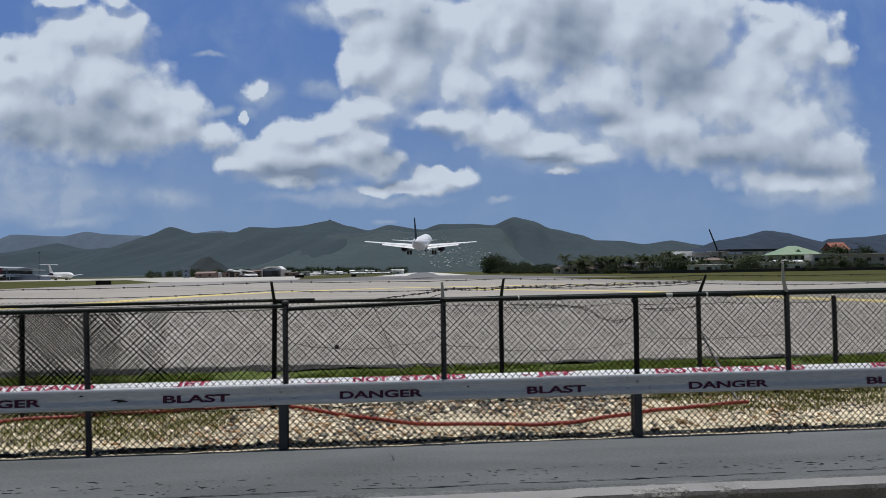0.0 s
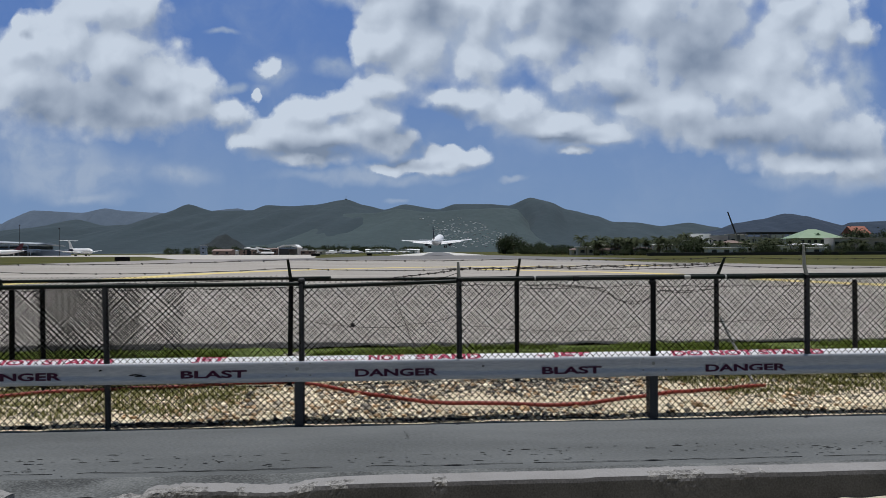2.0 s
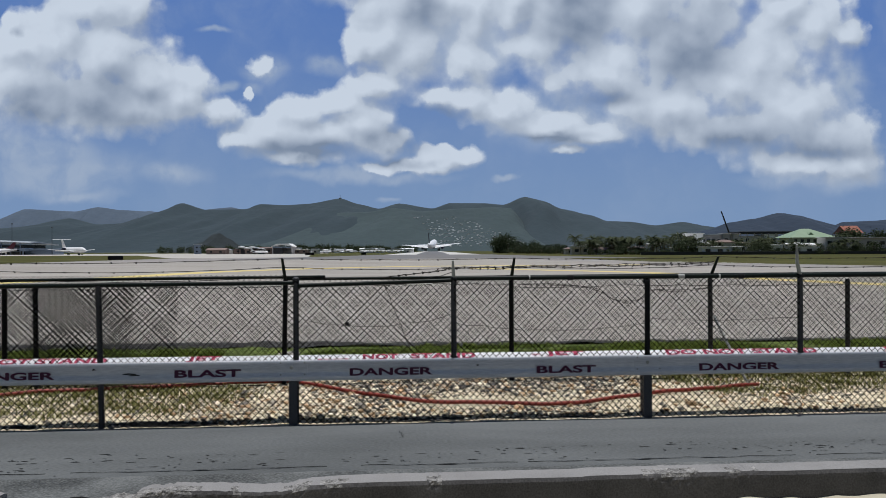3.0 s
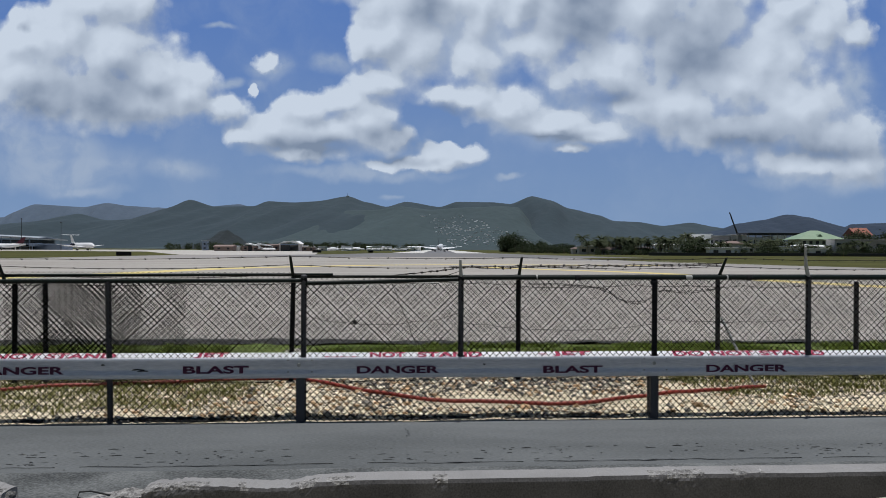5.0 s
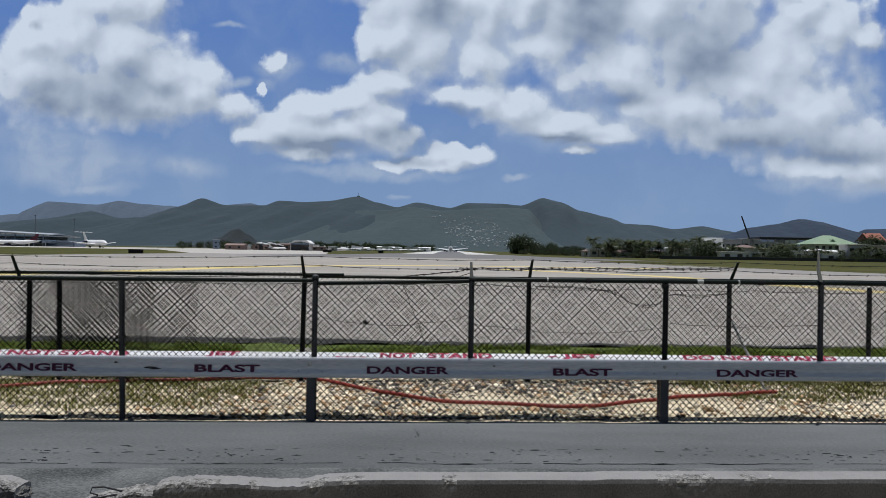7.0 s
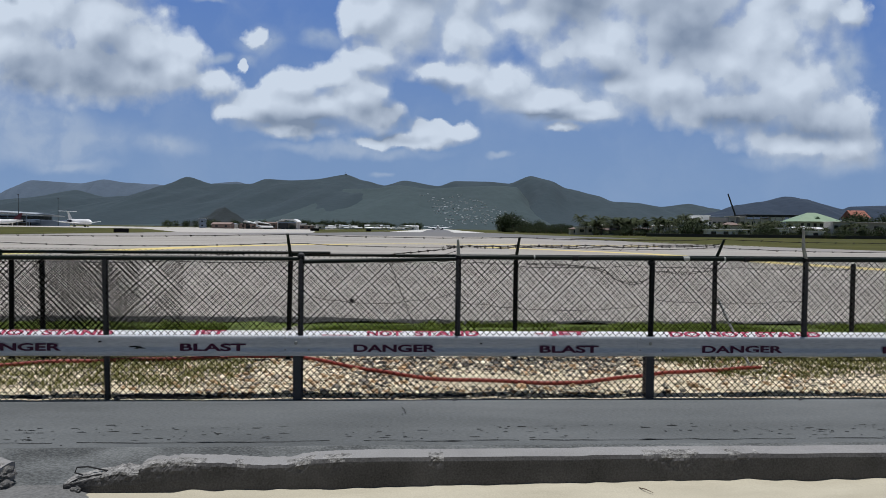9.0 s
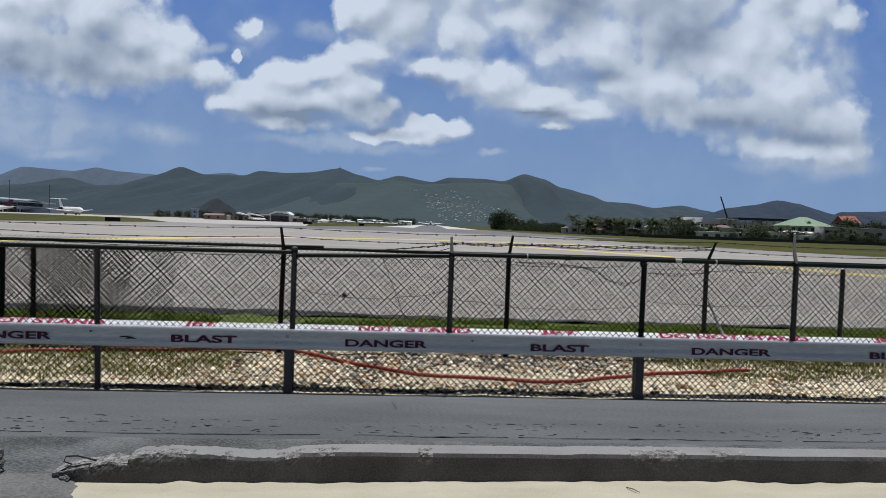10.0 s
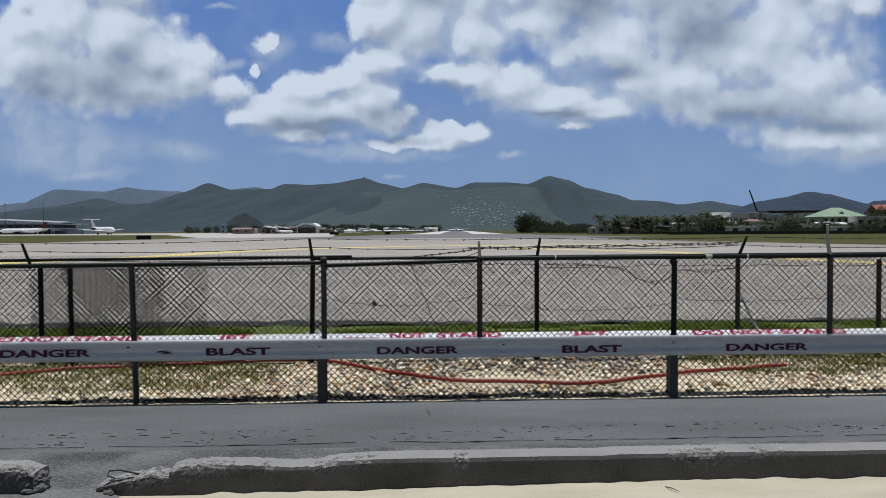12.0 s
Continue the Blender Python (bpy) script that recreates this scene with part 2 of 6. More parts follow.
# ---- mesh helpers ----
class Shape:
    """Collects vertices and faces for one mesh."""

    def __init__(self):
        self.v, self.f = [], []

    def add(self, verts, faces):
        o = len(self.v)
        self.v += [tuple(p) for p in verts]
        self.f += [tuple(i + o for i in q) for q in faces]
        return self

    def box(self, x0, x1, y0, y1, z0, z1, b=0.0):
        """A box whose upright and top edges are cut back by b."""
        if b <= 0:
            v = [(x, y, z) for z in (z0, z1) for x, y in ((x0, y0), (x1, y0), (x1, y1), (x0, y1))]
            return self.add(v, [(3, 2, 1, 0), (4, 5, 6, 7), (0, 1, 5, 4), (1, 2, 6, 5), (2, 3, 7, 6), (3, 0, 4, 7)])
        def ring(e, z):
            return [(x0 + b + e, y0 + e, z), (x1 - b - e, y0 + e, z), (x1 - e, y0 + b + e, z), (x1 - e, y1 - b - e, z), (x1 - b - e, y1 - e, z), (x0 + b + e, y1 - e, z), (x0 + e, y1 - b - e, z), (x0 + e, y0 + b + e, z)]
        return self.loft([ring(b * 0.6, z0), ring(0, z0 + b * 0.6), ring(0, z1 - b * 0.6), ring(b * 0.6, z1)])

    def loft(self, rings, caps=True, closed=True):
        o, n = len(self.v), len(rings[0])
        for r in rings:
            self.v += [tuple(p) for p in r]
        for a in range(len(rings) - 1):
            for b in range(n if closed else n - 1):
                c = (b + 1) % n
                self.f.append((o + a * n + b, o + a * n + c, o + (a + 1) * n + c, o + (a + 1) * n + b))
        if caps and closed:
            self.f.append(tuple(o + b for b in reversed(range(n))))
            self.f.append(tuple(o + (len(rings) - 1) * n + b for b in range(n)))
        return self

    def tube(self, pts, r, seg=8, caps=True):
        """A round tube along points; r is one radius or one for each point."""
        pts = [Vector(p) for p in pts]
        rs = r if isinstance(r, (list, tuple)) else [r] * len(pts)
        rings = []
        for i, p in enumerate(pts):
            d = (pts[min(i + 1, len(pts) - 1)] - pts[max(i - 1, 0)]).normalized()
            side = d.cross(Vector((0, 0, 1)) if abs(d.z) < 0.9 else Vector((1, 0, 0))).normalized()
            up = side.cross(d)
            rings.append([p + rs[i] * (math.cos(a) * side + math.sin(a) * up) for a in (2 * math.pi * j / seg for j in range(seg))])
        return self.loft(rings, caps)

    def disc(self, c, axis, r, w, seg=16, b=0.0):
        """A short cylinder round the given axis, rounded at its rim by b."""
        c, axis = Vector(c), Vector(axis).normalized()
        b = min(b, w * 0.45)
        return self.tube([c - axis * w / 2, c - axis * (w / 2 - b), c + axis * (w / 2 - b), c + axis * w / 2], [r - b, r, r, r - b], seg)

    def mesh(self, name, mat, smooth=False):
        me = bpy.data.meshes.new(name)
        me.from_pydata(self.v, [], self.f)
        me.materials.append(mat)
        me.update()
        if smooth:
            me.shade_smooth()
            me.set_sharp_from_angle(angle=radians(42))
        return me


def part(name, shape, mat, parent, label="", smooth=False, m=None):
    """Links a shape as one mesh object under a thing or a part."""
    ob = new(name, shape if isinstance(shape, bpy.types.Mesh) else shape.mesh(name, mat, smooth))
    ob.parent = parent
    if m is not None:
        ob.matrix_basis = m
    return tagged(ob, label)


def thing(name, label, category, group="", kind="", m=None):
    ob = new(name)
    ob.empty_display_size = 0.2
    if m is not None:
        ob.matrix_basis = m
    return tagged(ob, label, category, group, kind)


def solid(name, shape, mat, label="", category="", group="", kind="", smooth=False, m=None):
    ob = new(name, shape.mesh(name, mat, smooth))
    if m is not None:
        ob.matrix_basis = m
    return tagged(ob, label, category, group, kind)


def nz(x, y, z=0.0):
    return noise.noise(Vector((x, y, z)))


# the road, the rail and both fences run along this line; x along it, y away from the camera
LINE = pose(0, 8.227, 0, 0, 0, 4.373)


def strip(x0, x1, y0, y1, nx, ny, z):
    """A level sheet; z is a height or a function of the place."""
    s = Shape()
    v = []
    for j in range(ny + 1):
        for i in range(nx + 1):
            x, y = x0 + (x1 - x0) * i / nx, y0 + (y1 - y0) * j / ny
            v.append((x, y, z(x, y) if callable(z) else z))
    return s.add(v, [(j * (nx + 1) + i, j * (nx + 1) + i + 1, (j + 1) * (nx + 1) + i + 1, (j + 1) * (nx + 1) + i) for j in range(ny) for i in range(nx)])


def flat(points, z):
    return Shape().add([(x, y, z) for x, y in points], [tuple(range(len(points)))])


# ---- ground ----
solid("ground", strip(-4500, 4500, -400, 4700, 30, 30, -0.06), FIELD, "dry grass field of the airport", "ground", kind="structure")
solid("road", strip(-60, 60, -2.62, -0.15, 120, 6, lambda x, y: 0.004 * nz(x * 0.6, y)), ASPHALT, "grey worn asphalt road along the fence", "road", kind="structure", m=LINE)
solid("road_edge", strip(-60, 60, -2.84, -1.70, 240, 6, lambda x, y: 0.006 - 0.03 * max(0, (y + 1.76) / 0.06) + 0.004 * nz(x * 0.6, y)), OLD_ASPHALT, "older darker asphalt strip beside the low wall", "road", kind="structure", m=LINE)
solid("road_gap", strip(-5.2, -2.70, -3.75, -2.80, 60, 24, lambda x, y: 0.010 + 0.006 * nz(x * 3, y * 3) - 0.06 * max(0, (x + 2.93 + 0.35 * (y + 2.9) + 0.10 * nz(y * 9, 2) + 0.05 * nz(y * 31, 7)) / 0.2) - 0.06 * max(0, (-3.6 - y) / 0.15)), DUSTY, "dusty worn asphalt running through the gap in the wall", "road", kind="structure", m=LINE)
solid("beach", strip(-60, 60, -40, -2.78, 200, 60, lambda x, y: (-0.022 + 0.018 * nz(x * 1.1, y * 1.1) * min(1, (-2.7 - y) * 2)) if y > -12 else 0.0), SAND, "pale beach sand beside the low wall", "sand", kind="structure", m=LINE)


def drift_height(x, y):
    """Sand blown against the wall: an uneven edge, a faint wheel ridge."""
    near = math.exp((y + 2.88) / 0.16)
    edge = min(1.0, max(0.0, (x + 2.6) / 0.5), max(0.0, (y + 4.5) / 0.4))
    low = 0.034 * min(1.0, max(0.0, (1.2 - x) / 2.6))
    return -0.05 + edge * (0.072 - low + near * (0.004 + 0.020 * nz(x * 1.7, 3.0, 2) + 0.012 * nz(x * 6, 1.0, 5)) + 0.010 * nz(x * 1.1, y * 1.1) + 0.010 * math.exp(-((y + 3.06 - 0.02 * x) / 0.025) ** 2) + 0.004 * nz(x * 9, y * 9, 3))


solid("sand_drift", strip(-2.62, 9, -4.6, -2.86, 420, 70, drift_height), SAND, "loose pale sand drifted against the low wall", "sand", kind="structure", smooth=True, m=LINE)


def verge_height(x, y):
    return 0.02 - 0.035 * max(0, (0.02 - y) / 0.22) + 0.035 * nz(x * 0.9, y * 0.9) * min(1, max(0, (y + 0.2) * 3)) + 0.015 * nz(x * 3, y * 3, 4) + 0.04 * min(1, max(0, y / 1.5)) - 0.05 * max(0, (y - 1.6) / 2)


solid("verge", strip(-60, 60, -0.20, 3.6, 480, 24, verge_height), VERGE, "stony sandy soil between the two fences", "ground", kind="structure", m=LINE)
solid("grass_strip", strip(-60, 60, 2.7, 6.3, 240, 14, lambda x, y: 0.012 + 0.03 * nz(x, y)), TURF, "bright green grass strip behind the fences", "grass", kind="structure", m=LINE)


def kerb_height(x, y):
    """A crumbled lip of old asphalt, wider towards the west."""
    reach = 6.55 + 0.5 * min(1.0, max(0.0, (0.5 - x) / 2.5)) + 0.12 * nz(x * 1.1, 4) + 0.05 * nz(x * 5, 2)
    return 0.012 + 0.05 * max(0.0, 0.5 + nz(x * 2, y * 2)) - 0.5 * max(0.0, y - reach)


solid("apron_kerb", strip(-60, 60, 6.15, 7.30, 480, 12, kerb_height), CRUMBLED, "dark crumbling asphalt edge of the apron", "pavement", kind="structure", m=LINE)
solid("apron", flat([(-110, 4), (-110, 122), (-68, 126), (-20, 176), (9, 176), (22, 118), (31, 79), (62, 60), (110, 52), (110, 22)], -0.005), APRON, "wide beige concrete apron before the runway", "pavement", kind="structure")
solid("taxiway", flat([(-78, 120), (-79, 208), (-66, 212), (-46, 243), (-22, 262), (10, 262), (27, 178), (33, 118), (49, 83), (120, 64), (120, 40), (20, 60), (-20, 150), (-68, 122)], -0.02), TARMAC, "grey asphalt taxiway", "pavement", kind="structure")
solid("terminal_apron", flat([(-480, 430), (-235, 420), (-168, 392), (-82, 214), (-66, 212), (-47, 243), (-57, 300), (-112, 590), (-112, 760), (-480, 760)], -0.03), PALE_APRON, "pale concrete apron before the terminal", "pavement", kind="structure")
RUNLINE = pose(0, 0, 0, 0, 0, 1.175)
solid("runway", strip(-24, 24, 345, 2400, 6, 40, -0.012), RUNWAY, "pale concrete runway", "runway", kind="structure", m=RUNLINE)
solid("runway_centre", flat([(-8, 340), (8, 340), (9, 500), (11, 700), (14, 2400), (-14, 2400), (-11, 700), (-9, 500)], 0.004), RUBBER, "runway centre darkened by tyre rubber", "runway", kind="structure", m=RUNLINE)


solid("blast_pad", flat([(-52, 176), (52, 172), (34, 262), (27, 352), (-27, 352), (-36, 262)], 0.008), DARK_TARMAC, "dark asphalt pad before the runway end", "pavement", kind="structure", m=RUNLINE)


def line(name, pts, w, mat, label):
    """A painted line along ground points."""
    pts = [Vector((x, y, 0)) for x, y in pts]
    fine = []
    for i in range(len(pts) - 1):
        a, b = pts[max(i - 1, 0)], pts[min(i + 2, len(pts) - 1)]
        for j in range(8):
            u = j / 8
            p, q = pts[i], pts[i + 1]
            fine.append(0.5 * ((2 * p) + (q - a) * u + (2 * a - 5 * p + 4 * q - b) * u * u + (3 * p - a - 3 * q + b) * u ** 3))
    fine.append(pts[-1])
    s = Shape()
    rows = []
    for i, p in enumerate(fine):
        d = (fine[min(i + 1, len(fine) - 1)] - fine[max(i - 1, 0)]).normalized()
        side = Vector((-d.y, d.x, 0)) * w / 2
        rows.append([(p + side)[:2] + (0.004,), (p - side)[:2] + (0.004,)])
    s.loft(rows, closed=False)
    return solid(name, s, mat, label, "marking", kind="structure")


line("taxi_line", [(-34, 34), (-25.6, 51.9), (-21.7, 68), (-14, 80), (-5, 88), (10, 91), (26, 92)], 3.0, YELLOW, "worn yellow taxi line curving over the concrete")
line("taxi_line", [(3, 78), (8.5, 70.5), (16.6, 60.3), (20.1, 47.6), (22.5, 40.7), (27, 30)], 2.3, YELLOW, "worn yellow taxi line curving over the concrete")
line("marking", [(-8, 205), (-5, 240)], 1.6, WHITE_LINE, "white painted mark before the runway")
line("marking", [(-60, 118), (-16, 152), (30, 128), (42, 96)], 0.5, WHITE_LINE, "faded white edge line of the apron")


# ---- hills ----
def crest(points, x):
    """Height of a ridge over x, smooth between its tops and saddles."""
    if x <= points[0][0]:
        return points[0][1]
    for (xa, za), (xb, zb) in zip(points, points[1:]):
        if x <= xb:
            u = (x - xa) / (xb - xa)
            return za + (zb - za) * (0.45 * u + 0.55 * u * u * (3 - 2 * u))
    return points[-1][1]


MAIN = [(-1960, 62), (-1813, 100), (-1574, 145), (-1455, 118), (-1360, 122), (-1193, 170), (-1105, 206), (-1003, 177), (-838, 179), (-778, 200), (-672, 195), (-578, 200), (-444, 222), (-366, 197), (-284, 178), (-202, 200), (-61, 178), (10, 200), (150, 199), (232, 192), (320, 225), (395, 208), (477, 173), (593, 147), (663, 122), (756, 119), (861, 103), (976, 117), (1070, 100), (1300, 40)]
FAR = [(-2600, 120), (-2260, 155), (-2204, 184), (-2112, 220), (-1860, 207), (-1746, 228), (-1632, 213), (-1446, 202), (-1318, 203), (-1076, 224), (-1000, 205), (-700, 120)]
EAST = [(700, 20), (855, 66), (939, 92), (1013, 103), (1096, 122), (1160, 114), (1234, 84), (1271, 75), (1308, 91), (1414, 95), (1560, 110), (1800, 70), (2100, 60)]


def hill(name, points, x0, x1, back, depth, mat, seed, label, spurs=0.38):
    nx, ny = 300, 70

    def z(x, y):
        u = (y - (back - depth)) / depth
        spur = noise.fractal(Vector((x / 210.0 + 0.25 * math.sin(y / 260.0), y / 1500.0, seed)), 1.0, 2.0, 4)
        if u <= 1:
            g = max(0.0, u)
            tops = 2.6 * nz(x / 34.0, y / 60.0, seed) + 1.6 * nz(x / 15.0, y / 40.0, seed)
            return -4 + g * tops + (crest(points, x) + 4) * (g ** 1.15) * (1 + spurs * spur * math.sin(math.pi * min(1, g)))
        return (crest(points, x) + 4) * (1 - (u - 1) * 1.4) - 4
    ob = solid(name, strip(x0, x1, back - depth, back + depth * 0.35, nx, ny, z), mat, label, "hill", kind="structure", smooth=True)
    return ob, z


# no haze between the ridges; their bluish colours carry it
hill("far_hills", FAR, -2900, -500, 3600, 500, FAR_HAZED_FOREST, 3, "hazy blue forested hills on the horizon")
main_hill, main_z = hill("hills", MAIN, -2300, 1500, 3000, 900, HAZED_FOREST, 7, "long ridge of dark forested hills with a hazy blue tint")
# lower slopes drawn lighter than the ridge, as if the sun reached them
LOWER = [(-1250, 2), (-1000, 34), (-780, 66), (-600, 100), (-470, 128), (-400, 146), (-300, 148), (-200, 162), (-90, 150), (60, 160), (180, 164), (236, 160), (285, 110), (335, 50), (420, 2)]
lower_hill, lower_z = hill("lower_hills", LOWER, -1260, 440, 2700, 680, LIT_FOREST, 17, "lower slopes before the long ridge, lit and hazy in colour", 0.16)
hill("east_hills", EAST, 650, 2300, 2400, 600, EAST_HAZED_FOREST, 11, "low forested hills beyond the houses")
hill("knoll", [(-600, 0), (-545, 8), (-510, 22), (-488, 37), (-474, 41), (-456, 30), (-430, 14), (-380, 4), (-330, 0)], -620, -320, 1500, 160, KNOLL_BUSH, 5, "small wooded knoll beside the airport")

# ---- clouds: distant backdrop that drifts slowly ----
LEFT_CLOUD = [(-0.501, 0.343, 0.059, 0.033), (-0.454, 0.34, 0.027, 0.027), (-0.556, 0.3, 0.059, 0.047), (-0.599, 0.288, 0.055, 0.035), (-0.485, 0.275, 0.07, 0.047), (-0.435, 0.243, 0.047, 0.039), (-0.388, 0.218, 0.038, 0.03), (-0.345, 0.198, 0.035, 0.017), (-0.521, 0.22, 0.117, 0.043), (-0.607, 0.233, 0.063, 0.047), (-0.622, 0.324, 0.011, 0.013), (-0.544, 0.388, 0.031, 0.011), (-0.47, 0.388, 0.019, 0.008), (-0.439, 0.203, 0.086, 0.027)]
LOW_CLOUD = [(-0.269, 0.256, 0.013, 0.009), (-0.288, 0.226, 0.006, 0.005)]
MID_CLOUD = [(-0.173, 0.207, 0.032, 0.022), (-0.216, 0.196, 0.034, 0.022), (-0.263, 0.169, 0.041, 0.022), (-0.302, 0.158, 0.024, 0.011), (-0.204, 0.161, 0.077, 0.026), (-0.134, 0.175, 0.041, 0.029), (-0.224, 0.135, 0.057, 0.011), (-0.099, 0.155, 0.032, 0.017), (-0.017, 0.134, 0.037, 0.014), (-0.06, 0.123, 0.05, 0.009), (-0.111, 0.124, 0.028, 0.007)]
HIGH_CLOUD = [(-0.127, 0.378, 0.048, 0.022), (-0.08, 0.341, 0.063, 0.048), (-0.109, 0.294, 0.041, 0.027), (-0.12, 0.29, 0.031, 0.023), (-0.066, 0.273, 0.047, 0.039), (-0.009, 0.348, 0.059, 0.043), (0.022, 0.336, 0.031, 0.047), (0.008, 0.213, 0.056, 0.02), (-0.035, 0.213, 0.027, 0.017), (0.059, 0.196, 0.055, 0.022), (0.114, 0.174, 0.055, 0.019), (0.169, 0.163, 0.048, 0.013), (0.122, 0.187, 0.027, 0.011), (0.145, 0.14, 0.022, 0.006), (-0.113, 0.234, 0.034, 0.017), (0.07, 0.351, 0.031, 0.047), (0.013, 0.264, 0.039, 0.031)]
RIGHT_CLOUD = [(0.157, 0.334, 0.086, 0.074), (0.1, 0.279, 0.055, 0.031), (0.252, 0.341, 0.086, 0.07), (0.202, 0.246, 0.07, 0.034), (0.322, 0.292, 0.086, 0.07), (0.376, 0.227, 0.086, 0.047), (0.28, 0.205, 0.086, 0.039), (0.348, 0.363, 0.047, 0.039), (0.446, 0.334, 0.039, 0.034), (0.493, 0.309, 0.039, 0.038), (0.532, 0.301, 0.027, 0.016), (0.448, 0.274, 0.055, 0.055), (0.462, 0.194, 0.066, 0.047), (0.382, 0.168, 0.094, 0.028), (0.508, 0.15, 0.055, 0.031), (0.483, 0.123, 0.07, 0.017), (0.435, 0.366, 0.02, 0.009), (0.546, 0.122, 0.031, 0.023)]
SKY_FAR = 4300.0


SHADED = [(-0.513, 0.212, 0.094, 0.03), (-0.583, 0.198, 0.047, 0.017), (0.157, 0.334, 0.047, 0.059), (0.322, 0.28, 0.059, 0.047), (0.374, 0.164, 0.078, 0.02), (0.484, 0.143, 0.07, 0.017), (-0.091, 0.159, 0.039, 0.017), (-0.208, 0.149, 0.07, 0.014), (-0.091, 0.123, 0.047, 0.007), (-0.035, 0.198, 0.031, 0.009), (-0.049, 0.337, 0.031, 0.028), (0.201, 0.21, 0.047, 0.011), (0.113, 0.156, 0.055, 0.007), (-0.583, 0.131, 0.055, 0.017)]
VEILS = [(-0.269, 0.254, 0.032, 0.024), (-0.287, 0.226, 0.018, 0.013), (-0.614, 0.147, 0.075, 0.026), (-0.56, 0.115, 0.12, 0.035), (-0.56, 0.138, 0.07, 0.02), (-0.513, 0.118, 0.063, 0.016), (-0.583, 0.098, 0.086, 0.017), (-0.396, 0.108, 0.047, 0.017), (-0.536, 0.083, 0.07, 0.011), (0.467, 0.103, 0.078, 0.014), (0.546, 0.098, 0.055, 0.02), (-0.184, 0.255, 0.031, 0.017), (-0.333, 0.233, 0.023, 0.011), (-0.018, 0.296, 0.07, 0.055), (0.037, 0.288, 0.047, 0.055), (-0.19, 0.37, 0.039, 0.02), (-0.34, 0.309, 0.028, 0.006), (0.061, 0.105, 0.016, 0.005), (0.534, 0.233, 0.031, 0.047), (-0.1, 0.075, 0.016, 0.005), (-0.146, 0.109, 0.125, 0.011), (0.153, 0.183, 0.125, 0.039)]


def sky_nodes(n, k):
    """Small helpers for the sky's node trees."""
    def math_(op, a, b=None, c=None, clamp=False):
        m = n.new("ShaderNodeMath")
        m.operation, m.use_clamp = op, clamp
        for i, v in enumerate((a, b, c)):
            if v is None:
                continue
            if isinstance(v, (int, float)):
                m.inputs[i].default_value = v
            else:
                k.new(v, m.inputs[i])
        return m.outputs[0]

    def ranged(value, a, b, c, d, smooth=True):
        r = n.new("ShaderNodeMapRange")
        r.interpolation_type = "SMOOTHSTEP" if smooth else "LINEAR"
        for i, v in enumerate((a, b, c, d)):
            r.inputs[i + 1].default_value = v
        k.new(value, r.inputs[0])
        return r.outputs[0]

    def fractal(place, scale, detail, rough=0.5):
        t = n.new("ShaderNodeTexNoise")
        t.inputs["Scale"].default_value, t.inputs["Detail"].default_value, t.inputs["Roughness"].default_value = scale, detail, rough
        k.new(place, t.inputs["Vector"])
        return t.outputs["Fac"], t.outputs["Color"]

    def warp(place, source, scale, size, detail):
        c, s = n.new("ShaderNodeVectorMath"), n.new("ShaderNodeVectorMath")
        c.operation, s.operation = "SUBTRACT", "MULTIPLY_ADD"
        c.inputs[1].default_value, s.inputs[1].default_value = (0.5, 0.5, 0.5), (size * 1.2, 0, size)
        k.new(fractal(source, scale, detail)[1], c.inputs[0])
        k.new(c.outputs[0], s.inputs[0])
        k.new(place, s.inputs[2])
        return s.outputs[0]

    def blobs(place, rows, soft):
        """Distance into the nearest of some ellipses: 0 in the middle, 1 at the rim."""
        last = None
        for u, w, ru, rw in rows:
            s, d = n.new("ShaderNodeVectorMath"), n.new("ShaderNodeVectorMath")
            s.operation, d.operation = "MULTIPLY_ADD", "LENGTH"
            s.inputs[1].default_value, s.inputs[2].default_value = (1 / ru, 0, 1 / rw), (-u / ru, 0, -w / rw)
            k.new(place, s.inputs[0])
            k.new(s.outputs[0], d.inputs[0])
            last = d.outputs["Value"] if last is None else math_("SMOOTH_MIN", last, d.outputs["Value"], soft)
        return last

    return math_, ranged, fractal, warp, blobs


